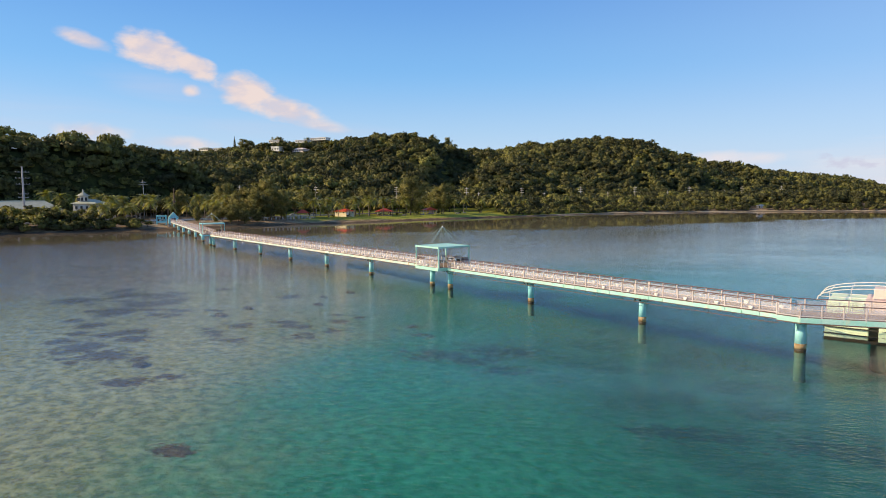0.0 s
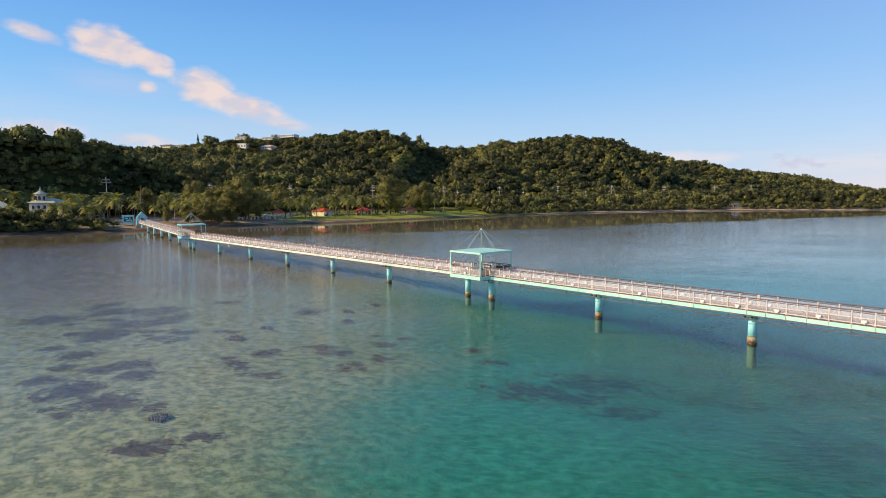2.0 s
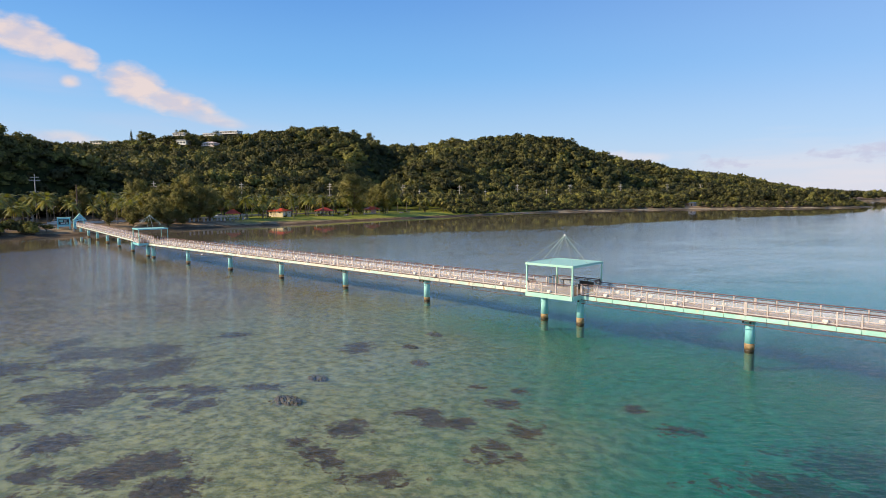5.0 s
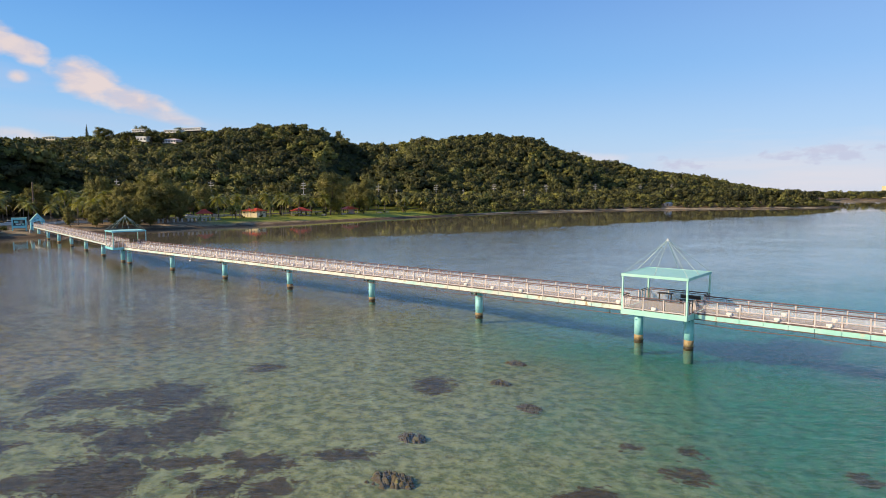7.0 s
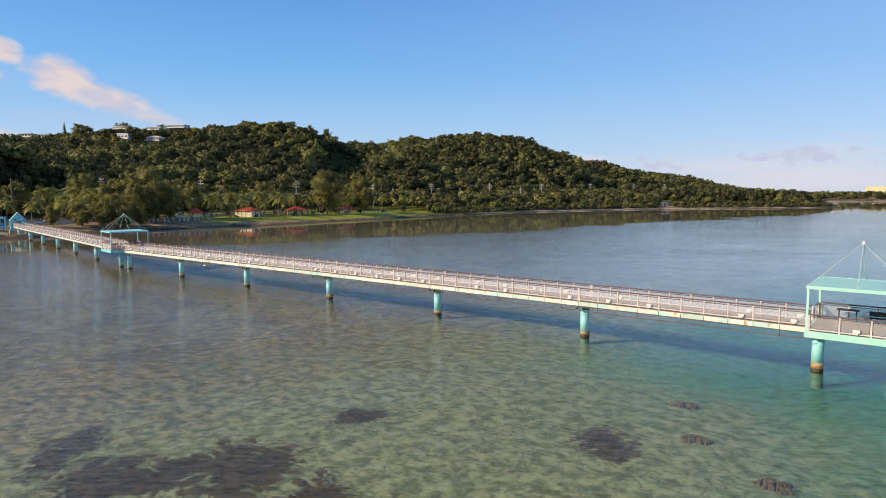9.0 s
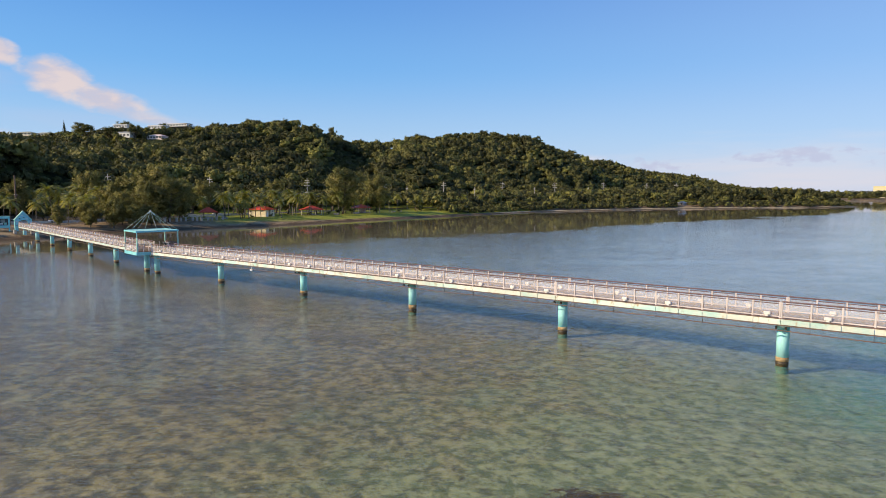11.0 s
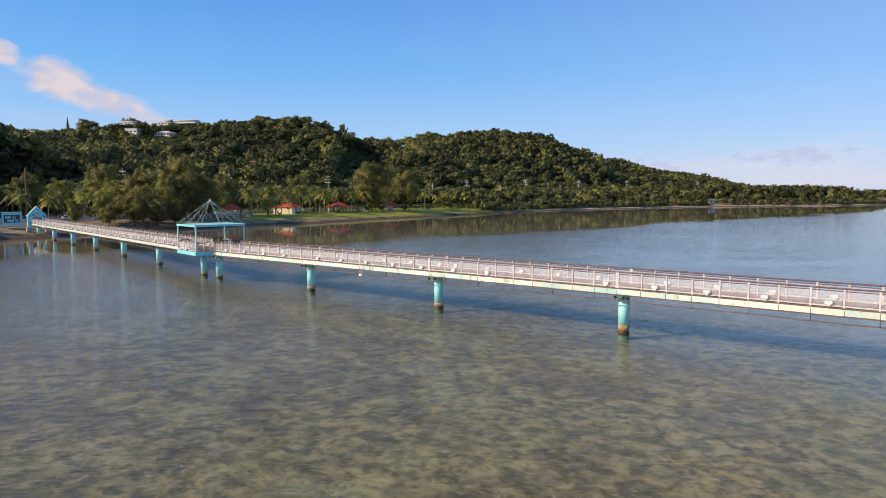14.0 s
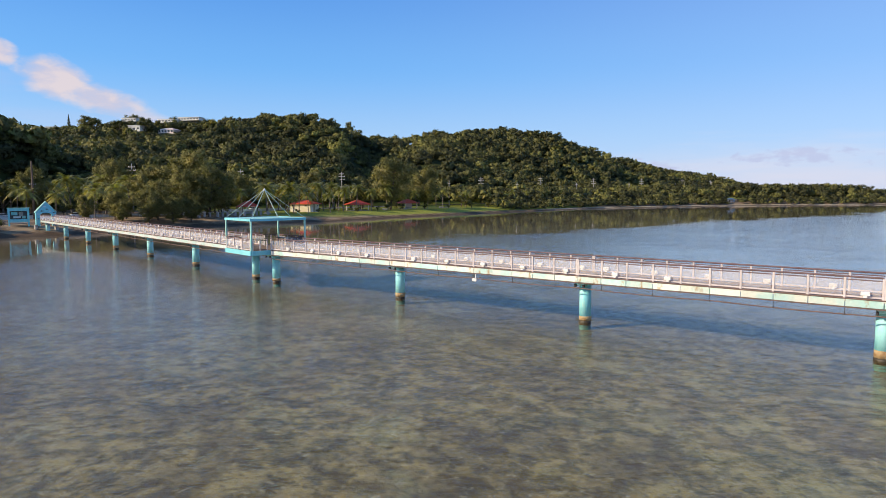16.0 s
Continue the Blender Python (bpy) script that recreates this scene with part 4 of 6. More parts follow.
def kiosk():
    k = thing("notice_kiosk", pose(-217.2, 14.6, 0, 0, 0, 72.0), "turquoise notice kiosk on legs beside the gate", "kiosk")
    for x in (-1.85, 1.85):
        for y in (-0.7, 0.7):
            part("leg", box(x - 0.16, x + 0.16, y - 0.16, y + 0.16, 0.3, 2.75, 0.02), M_TEAL, k)
    part("floor_box", box(-2.05, 2.05, -0.95, 0.95, 2.75, 3.45, 0.03), M_TEAL, k)
    part("lintel", box(-2.05, 2.05, -0.95, 0.95, 5.35, 5.95, 0.03), M_TEAL, k)
    for x in (-1.85, 1.85):
        part("side_panel", box(x - 0.2, x + 0.2, -0.95, 0.95, 3.452, 5.348), M_TEAL, k)
    part("back_panel", box(-1.64, 1.64, 0.5, 0.62, 3.452, 5.348), M_GLASS, k, "dark glazed notice board")
    for x, z, w, h, mat in ((-0.8, 4.7, 0.6, 0.35, M_TEAL), (0.5, 4.6, 0.4, 0.5, M_CONC), (-0.3, 3.9, 0.7, 0.22, M_LAMP), (1.0, 3.9, 0.35, 0.3, M_ROOF)):
        part("notice_sheet", box(x - w, x + w, 0.44, 0.49, z - h, z + h), mat, k)
    part("cap", box(-2.2, 2.2, -1.1, 1.1, 5.95, 6.05, 0.02), M_ROOF, k)
    return k


kiosk()


# ---- reef ----
def coral_patch(at, rx, ry, turn, seed, mat, label, z=None):
    """A ragged low mound of many lobes."""
    rng = np.random.default_rng(seed)
    verts, faces, base = [], [], 0
    n = int(40 + 22 * math.sqrt(rx * ry))
    for k in range(n):
        a, r = rng.uniform(0, 2 * math.pi), math.sqrt(rng.uniform(0, 1))
        cx, cy = rx * r * math.cos(a), ry * r * math.sin(a)
        size = (0.13 + 0.20 * rng.random()) * math.sqrt(rx * ry) * (1.2 - 0.55 * r)
        m, rings = 14, 3
        ph = rng.uniform(0, 6.28, 4)
        dome = 0.22 * (1 - r * r)
        pts = [(cx, cy, dome + 0.16 + 0.06 * rng.random())]
        for j in range(1, rings + 1):
            for i in range(m):
                t = 2 * math.pi * i / m
                w = 1 + 0.22 * math.sin(2 * t + ph[0]) + 0.18 * math.sin(3 * t + ph[1]) + 0.14 * math.sin(5 * t + ph[2]) + 0.1 * rng.random()
                rr = size * w * j / rings
                pts.append((cx + rr * math.cos(t), cy + rr * math.sin(t) * 0.8, (dome + 0.20) * (1 - (j / rings) ** 2) - 0.05))
        verts += pts
        for i in range(m):
            faces.append((base, base + 1 + i, base + 1 + (i + 1) % m, base + 1 + (i + 1) % m))
            for j in range(rings - 1):
                p, q = base + 1 + j * m, base + 1 + (j + 1) * m
                faces.append((p + i, q + i, q + (i + 1) % m, p + (i + 1) % m))
        base = len(verts)
    bm = bmesh.new()
    vs = [bm.verts.new(v) for v in verts]
    for f in faces:
        bm.faces.new([vs[i] for i in dict.fromkeys(f)])
    ob = new("coral_patch", mesh_of("coral_patch", bm, mat, True))
    ob.matrix_world = pose(at[0], at[1], (height_at(*at) if z is None else z) - 0.02, 0, 0, turn)
    return tagged(ob, label, "coral", "coral patches on the reef")


for k, (x, y, rx, ry) in enumerate(((-1.3, -20.6, 0.9, 0.6), (-3.6, -29.6, 0.9, 0.6), (-0.7, -34.4, 1.35, 0.9), (17.8, -47.6, 0.9, 0.7), (-5.7, -17.5, 0.8, 0.5), (-8.1, -11.7, 0.9, 0.5))):
    coral_patch((x, y), rx, ry, 15, 200 + k, M_CORAL2, "brown rounded coral head on the pale sea floor")


# ---- vegetation ----
def unit_sphere_points(rng, n, low=-0.35):
    z = rng.uniform(low, 1, n)
    a = rng.uniform(0, 2 * math.pi, n)
    r = np.sqrt(1 - z * z)
    return np.stack([r * np.cos(a), r * np.sin(a), z], 1)


def leaf_quads(rng, centres, normals, size, flat=0.38):
    """Small four-sided leaf clumps at the centres, loosely facing the normals."""
    n = len(centres)
    nrm = normals + rng.normal(0, flat, (n, 3))
    nrm /= np.linalg.norm(nrm, axis=1)[:, None]
    t = np.cross(nrm, rng.normal(0, 1, (n, 3)))
    t /= np.linalg.norm(t, axis=1)[:, None]
    b = np.cross(nrm, t)
    s = size * rng.uniform(0.6, 1.4, (n, 1))
    quad = np.stack([centres + t * s, centres + b * s * 0.7 + nrm * s * 0.15, centres - t * s * 0.9, centres - b * s * 0.75 + nrm * s * 0.1], 1)
    return quad.reshape(-1, 3), np.arange(n * 4).reshape(-1, 4)


def blob(rng, radius=0.8):
    """The shaded inside of a crown: a rough dome of triangles, wound outwards."""
    m, rings = 5, 2
    v = [(0, 0, radius)]
    for j in range(1, rings + 1):
        th = math.pi * 0.70 * j / rings
        for i in range(m):
            a = 2 * math.pi * (i + 0.5 * (j % 2)) / m
            r = radius * rng.uniform(0.84, 1.10)
            v.append((r * math.sin(th) * math.cos(a), r * math.sin(th) * math.sin(a), r * math.cos(th)))
    f = []
    for i in range(m):
        k = (i + 1) % m
        f += [(0, 1 + i, 1 + k)]
        for j in range(rings - 1):
            p, q = 1 + j * m, 1 + (j + 1) * m
            f += [(p + i, q + i, q + k), (p + i, q + k, p + k)]
    return np.array(v), np.array(f)


def leaf_tris(rng, centres, normals, size, flat):
    """Small three-sided leaf clumps at the centres, loosely facing the normals."""
    n = len(centres)
    nrm = unit(normals + rng.normal(0, flat, (n, 3)))
    t = unit(np.cross(nrm, rng.normal(0, 1, (n, 3))))
    b = np.cross(nrm, t)
    s = size * rng.uniform(0.6, 1.4, (n, 1))
    tri = np.stack([centres + t * s, centres + b * s * 0.9 - t * s * 0.3, centres - t * s * 0.8 - b * s * 0.5], 1)
    return tri.reshape(-1, 3), np.arange(n * 3).reshape(-1, 3)


def crown_template(rng, leaves, size):
    """Rounded lobes over a unit crown, each an inner dome with leaf clumps over it. Triangles and their soft normals."""
    vs, fs, ns, base = [], [], [], 0
    lobes = [(np.array([rng.normal(0, 0.1), rng.normal(0, 0.1), 0.12]), 0.66)]
    count = rng.integers(6, 9)
    for k in range(count):
        a, h = 2 * math.pi * (k + rng.random() * 0.7) / count, rng.uniform(-0.15, 0.6)
        out = rng.uniform(0.42, 0.72) * math.sqrt(max(0.15, 1 - h * h))
        lobes.append((np.array([math.cos(a) * out, math.sin(a) * out, h]), rng.uniform(0.22, 0.42)))
    for c, r in lobes:
        squash = np.array([1, 1, 0.85])
        v, f = blob(rng, 0.70)
        d = unit(v)
        vs.append(v * r * squash + c)
        ns.append(unit(d + 0.35 * unit(v * r + c)))
        fs.append(f + base)
        base += len(v)
        n = int(leaves * r * r)
        d = unit_sphere_points(rng, n, -0.25)
        v, q = leaf_tris(rng, c + d * r * rng.uniform(0.80, 1.08, (n, 1)) * squash, d, size * (0.7 + 0.6 * r), 0.55)
        vs.append(v)
        soft = unit(d + 0.35 * unit(c + d * r) + rng.normal(0, 0.22, (n, 3)))
        ns.append(np.repeat(soft, 3, axis=0))
        fs.append(q + base)
        base += len(v)
    return np.concatenate(vs), np.concatenate(fs), np.concatenate(ns)


def wood(name, spots, label, mat, seed, leaves=70, size=0.13, variants=7):
    """A stretch of closed forest in one mesh: spots are rows of x, y, z, radius, height factor, tone."""
    rng = np.random.default_rng(seed)
    shapes = [crown_template(rng, leaves, size) for _ in range(variants)]
    vs, fs, ns, tones, base = [], [], [], [], 0
    for x, y, z, r, h, tone in spots:
        v, f, m = shapes[rng.integers(variants)]
        a = rng.uniform(0, 2 * math.pi)
        c, s = math.cos(a), math.sin(a)
        vs.append(np.stack([(v[:, 0] * c - v[:, 1] * s) * r + x, (v[:, 0] * s + v[:, 1] * c) * r + y, v[:, 2] * r * h + z], 1))
        ns.append(np.stack([m[:, 0] * c - m[:, 1] * s, m[:, 0] * s + m[:, 1] * c, m[:, 2]], 1))
        fs.append(f + base)
        tones.append(np.clip(tone + 0.10 * np.sin(v[:, 0] * 5 + v[:, 1] * 7 + a * 3), 0, 1))
        base += len(v)
    me = from_arrays(name, np.concatenate(vs), np.concatenate(fs), mat, np.concatenate(tones), normals=np.concatenate(ns))
    return tagged(new(name, me), label, "forest", kind="stuff")


def scatter(rng, x0, x1, y0, y1, cell):
    nx, ny = int((x1 - x0) / cell) + 1, int((y1 - y0) / cell) + 1
    gx, gy = np.meshgrid(np.arange(nx), np.arange(ny))
    x = x0 + (gx.ravel() + rng.uniform(0, 1, gx.size)) * cell
    y = y0 + (gy.ravel() + rng.uniform(0, 1, gx.size)) * cell
    return x, y


def forest_on_hills():
    rng = np.random.default_rng(11)
    rows = []
    for x0, x1, y0, y1, cell, r0, r1 in ((-372, -300, -95, 30, 4.4, 2.4, 4.6), (-354, -306, -70, 125, 3.3, 2.2, 3.4), (-860, -290, -95, 420, 8.6, 3.6, 9.5), (-700, -290, 420, 900, 9.6, 4.2, 10.5), (-640, -290, 900, 1900, 14.0, 6.0, 12.0)):
        x, y = scatter(rng, x0, x1, y0, y1, cell)
        u = hill_share(x, y)
        z = land_height(x, y)
        keep = (u > 0.0) & (u < 1.12) & (shore_distance(x, y) > 12)
        # clearings round the ridge houses, and low trees in the camera's line to them
        low = np.zeros(len(x), bool)
        for k, (hx, hy, hr) in enumerate(HILL_CLEARINGS):
            keep &= np.hypot(x - hx, y - hy) > hr
            if k < 4:
                low |= (np.hypot(x - hx - 14, y - hy + 8) < hr + 6) | (np.hypot(x - hx - 34, y - hy + 20) < hr + 8)
        x, y, z, u, low = x[keep], y[keep], z[keep], u[keep], low[keep]
        n = len(x)
        big = rng.uniform(0, 1, n) ** 2
        r = np.where(low, 2.2 + 1.2 * big, r0 + (r1 - r0) * big)
        drift = value_noise(x, y, 45, 21)
        tone = np.clip(rng.uniform(0, 1, n) * 0.6 + drift * 0.45, 0, 1)
        h = rng.uniform(0.75, 1.3, n)
        rows.append(np.stack([x, y, z + r * 0.32 + rng.uniform(0, 2.2, n), r, h, tone], 1))
    return np.concatenate(rows)


HILL_CLEARINGS = [(-609, 272, 13), (-598, 266, 10), (-627, 250, 11), (-616, 245, 9), (-679, 272, 9), (-656, 321, 11), (-659, 299, 9), (-740, 223, 9), (-731, 199, 9)]
spots = forest_on_hills()
bluff = (spots[:, 0] > -390) & (spots[:, 1] < 120)
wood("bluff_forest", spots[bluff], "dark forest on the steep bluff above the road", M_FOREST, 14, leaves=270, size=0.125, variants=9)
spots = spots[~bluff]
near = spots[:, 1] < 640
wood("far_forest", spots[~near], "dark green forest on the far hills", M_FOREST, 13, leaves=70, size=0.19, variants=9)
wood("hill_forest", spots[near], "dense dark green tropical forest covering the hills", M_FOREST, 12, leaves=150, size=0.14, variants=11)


# the white hut on the far beach, placed along the camera's line to it
HUT = (-174, 480)


def off_sightline(x, y):
    """Clear of the hut and of the gap cut in the bushes so that the camera sees it."""
    k = np.clip(((x - HUT[0]) * 11 - (y - HUT[1]) * 30) / (11 * 11 + 30 * 30), 0, 1)
    return np.hypot(x - HUT[0] - 11 * k, y - HUT[1] + 30 * k) > 5.5


def coastal_belt():
    rng = np.random.default_rng(17)
    rows = []
    x, y = scatter(rng, -335, 60, 205, 700, 7.2)
    d = shore_distance(x, y)
    keep = (d > 5) & (hill_share(x, y) < 0.06) & ((y > 235) | (d > 55)) & off_sightline(x, y)
    x, y, d = x[keep], y[keep], d[keep]
    n = len(x)
    grow = smooth01((d - 4) / 30)
    r = 2.2 + 2.6 * grow * rng.uniform(0.5, 1.1, n) + rng.uniform(0, 0.8, n)
    lift = 1.0 + np.where(y > 440, 8.0, 5.5) * grow * rng.uniform(0.3, 1.2, n)
    rows.append(np.stack([x, y, land_height(x, y) + lift, r, rng.uniform(0.9, 1.3, n), rng.uniform(0, 1, n) ** 1.3], 1))
    x, y = scatter(rng, -340, -60, -170, 205, 7.0)
    keep = (x < np.interp(y, [-170, -60, -30, 0, 60, 200], [-282, -280, -284, -292, -300, -305])) & (hill_share(x, y) < 0.05)
    x, y = x[keep], y[keep]
    n = len(x)
    r = rng.uniform(3.0, 5.2, n)
    rows.append(np.stack([x, y, land_height(x, y) + rng.uniform(2.5, 7.5, n), r, rng.uniform(0.9, 1.3, n), rng.uniform(0.15, 1, n)], 1))
    # low bushes crowding the top of the beach
    x, y = scatter(rng, -335, 60, 228, 700, 3.4)
    d = shore_distance(x, y)
    keep = (d > 3.5) & (d < 15) & off_sightline(x, y)
    x, y, d = x[keep], y[keep], d[keep]
    n = len(x)
    r = rng.uniform(1.3, 2.7, n)
    rows.append(np.stack([x, y, land_height(x, y) + r * 0.4 + rng.uniform(0, 1.8, n) * smooth01((d - 3) / 8), r, rng.uniform(0.9, 1.3, n), rng.uniform(0, 1, n) ** 1.3], 1))
    x, y = scatter(rng, -340, 420, 690, 1300, 14.0)
    d = shore_distance(x, y)
    keep = (d > 4) & (d < 220) & (hill_share(x, y) < 0.06)
    x, y = x[keep], y[keep]
    n = len(x)
    rows.append(np.stack([x, y, land_height(x, y) + rng.uniform(2, 6, n), rng.uniform(4.5, 8, n), rng.uniform(0.9, 1.3, n), rng.uniform(0, 1, n) ** 1.3], 1))
    return np.concatenate(rows)


wood("coastal_wood", coastal_belt(), "bushy coastal wood along the road and beach", M_FOREST, 18, leaves=110, size=0.15, variants=9)


def left_thicket():
    """Thick low mangrove and shrubs along the shore before the white houses."""
    rng = np.random.default_rng(23)
    x, y = scatter(rng, -262, -198, -190, 2, 2.7)
    d = shore_distance(x, y)
    keep = (d > 3) & (d < np.interp(y, [-190, -30, -14, 2], [34, 30, 14, 8]))
    x, y, d = x[keep], y[keep], d[keep]
    n = len(x)
    r = rng.uniform(1.6, 3.2, n)
    lift = rng.uniform(0.6, 6.2, n) * smooth01(d / 14) + 0.4
    return np.stack([x, y, land_height(x, y) + lift, r, rng.uniform(0.9, 1.3, n), rng.uniform(0, 0.9, n)], 1)


wood("shore_thicket", left_thicket(), "dark mangrove thicket along the muddy shore", M_SHRUB, 24, leaves=170, size=0.13)


# ---- single trees ----
def join_arrays(chunks):
    vs, fs, base = [], [], 0
    for v, f in chunks:
        vs.append(v)
        fs.append(f + base)
        base += len(v)
    return np.concatenate(vs), np.concatenate(fs)


def ironwood_meshes(seed):
    """A feathery ironwood of unit height: trunk with rising limbs, drooping needle tufts in an uneven crown."""
    rng = np.random.default_rng(seed)
    wood_bm = bmesh.new()
    lean = rng.normal(0, 0.02, 2)
    pts = [Vector((lean[0] * k, lean[1] * k, 0.155 * k)) for k in range(6)]
    for k in range(5):
        rod(wood_bm, pts[k], pts[k + 1], 0.022 * (1 - 0.16 * k), 0.022 * (1 - 0.16 * (k + 1)), 7)
    tufts = []
    for k in range(17):
        h = 0.09 + 0.69 * (k + rng.random()) / 17
        a = k * 2.4 + rng.uniform(-0.5, 0.5)
        reach = (0.36 * math.sin(math.pi * min(1, (h - 0.02) * 1.12)) ** 0.7) * rng.uniform(0.65, 1.15)
        start = Vector((lean[0] * h * 6, lean[1] * h * 6, h))
        tip = start + Vector((math.cos(a) * reach, math.sin(a) * reach, 0.10 + 0.12 * rng.random()))
        rod(wood_bm, start, tip, 0.008, 0.003, 5)
        for j in range(4):
            f = 0.35 + 0.75 * j / 3
            tufts.append(np.array(start.lerp(tip, f)) + rng.normal(0, 0.03, 3))
    for k in range(6):
        tufts.append(np.array([lean[0] * 5, lean[1] * 5, 0.80 + 0.025 * k]) + rng.normal(0, 0.03, 3))
    chunks, soft = [], []
    for c in tufts:
        n = 180
        d = unit_sphere_points(rng, n, -0.8)
        centre = c + d * rng.uniform(0.015, 0.12, (n, 1)) * np.array([1, 1, 0.85])
        way = d * 0.5 + np.array([0, 0, 0.3]) + rng.normal(0, 0.8, (n, 3))
        way /= np.linalg.norm(way, axis=1)[:, None]
        side = np.cross(way, rng.normal(0, 1, (n, 3)))
        side /= np.linalg.norm(side, axis=1)[:, None]
        s = rng.uniform(0.010, 0.024, (n, 1))
        # wind each tuft outwards
        flip = np.einsum("ij,ij->i", np.cross(way, side), d) > 0
        side[flip] *= -1
        quad = np.stack([centre - way * s + side * s * 0.36, centre + way * s * 1.4, centre - way * s * 0.6 - side * s * 0.36], 1).reshape(-1, 3)
        chunks.append((quad, np.arange(n * 3).reshape(-1, 3)))
        whole = unit(np.array([c - np.array([0, 0, 0.42])]))
        soft.append(np.repeat(unit(d * 0.7 + whole * 0.6 + rng.normal(0, 0.2, (n, 3))), 3, axis=0))
    v, f = join_arrays(chunks)
    tone = np.repeat(rng.uniform(0.1, 0.9, len(tufts)), 180 * 3)
    return mesh_of("ironwood_trunk", wood_bm, M_BARK, True), from_arrays("ironwood_crown", v, f, M_IRONWOOD, tone, normals=np.concatenate(soft))


def palm_meshes(seed):
    """A coconut palm of unit height: ringed leaning trunk and arching fronds with leaflets."""
    rng = np.random.default_rng(seed)
    bm = bmesh.new()
    bend, a0 = rng.uniform(0.03, 0.12), rng.uniform(0, 6.28)
    pts = [Vector((math.cos(a0) * bend * (k / 8) ** 1.6, math.sin(a0) * bend * (k / 8) ** 1.6, 0.78 * k / 8)) for k in range(9)]
    for k in range(8):
        rod(bm, pts[k], pts[k + 1], 0.017 - 0.0008 * k, 0.0165 - 0.0009 * k, 7)
    top = np.array(pts[-1])
    chunks, tones = [], []
    for k in range(22):
        a = k * 2.399 + rng.uniform(-0.25, 0.25)
        rise = 1.45 - 1.75 * k / 21 + rng.uniform(-0.15, 0.15)
        length = rng.uniform(0.27, 0.35)
        out = np.array([math.cos(a), math.sin(a), 0])
        side = np.array([-math.sin(a), math.cos(a), 0])
        spine = []
        for j in range(9):
            s = j / 8
            spine.append(top + out * length * s * (1 - 0.18 * max(0, rise) * s) + np.array([0, 0, length * (rise * s * 0.8 - 0.72 * s * s)]))
        quads = []
        for j in range(8):
            p, q = spine[j], spine[j + 1]
            for m in range(2):
                b0 = p + (q - p) * m / 2
                w = length * 0.29 * math.sin(math.pi * (0.12 + 0.8 * (j + m / 2) / 8)) ** 0.8
                for sg in (-1, 1):
                    tip = b0 + side * sg * w * rng.uniform(0.75, 1.1) + (q - p) * 1.3 + np.array([0, 0, -w * rng.uniform(0.10, 0.45)])
                    b1 = b0 + (q - p) * 0.62
                    quads += [b0, b1, tip, tip * 0.85 + b0 * 0.15]
        quads = np.array(quads)
        chunks.append((quads, np.arange(len(quads)).reshape(-1, 4)))
        tones.append(np.full(len(quads), rng.uniform(0.1, 0.75) + 0.3 * (k > 17)))
    v, f = join_arrays(chunks)
    nuts = bmesh.new()
    for k in range(6):
        a = k * 1.05
        bmesh.ops.create_icosphere(nuts, subdivisions=1, radius=0.014, matrix=Matrix.Translation(Vector(top) + Vector((math.cos(a) * 0.022, math.sin(a) * 0.022, -0.022))))
    return mesh_of("palm_trunk", bm, M_PALMBARK, True), from_arrays("palm_crown", v, f, M_PALM, np.concatenate(tones)), mesh_of("coconuts", nuts, M_BARK, True)


def broadleaf_meshes(seed):
    """A rounded broadleaf tree of unit height: forked trunk, lobed leafy crown with gaps."""
    rng = np.random.default_rng(seed)
    bm = bmesh.new()
    rod(bm, (0, 0, 0), (0.01, 0, 0.24), 0.034, 0.024, 8)
    chunks, tones, soft = [], [], []
    for k in range(8):
        a = k * 2.4 + rng.uniform(-0.3, 0.3)
        reach, h = rng.uniform(0.10, 0.33), rng.uniform(0.40, 0.84)
        c = np.array([math.cos(a) * reach, math.sin(a) * reach, h])
        rod(bm, (0.01, 0, 0.22), tuple(c), 0.014, 0.004, 5)
        r = rng.uniform(0.12, 0.19)
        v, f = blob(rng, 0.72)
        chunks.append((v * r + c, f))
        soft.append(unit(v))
        # low tone colours the inner dome dark, as shade inside the crown
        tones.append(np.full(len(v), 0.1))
        n = 130
        d = unit_sphere_points(rng, n, -0.6)
        v, q = leaf_quads(rng, c + d * r * rng.uniform(0.7, 1.2, (n, 1)), d, 0.024)
        chunks.append((v, np.concatenate([q[:, [0, 1, 2]], q[:, [0, 2, 3]]])))
        soft.append(np.repeat(unit(d + rng.normal(0, 0.25, (n, 3))), 4, axis=0))
        tones.append(np.full(len(v), rng.uniform(0.1, 0.9)))
    v, f = join_arrays(chunks)
    return mesh_of("tree_trunk", bm, M_BARK, True), from_arrays("tree_crown", v, f, M_SHRUB, np.concatenate(tones), normals=np.concatenate(soft))


IRONWOODS = [ironwood_meshes(300 + k) for k in range(4)]
PALMS = [palm_meshes(320 + k) for k in range(5)]
BROADLEAVES = [broadleaf_meshes(340 + k) for k in range(4)]
_trees = random.Random(77)


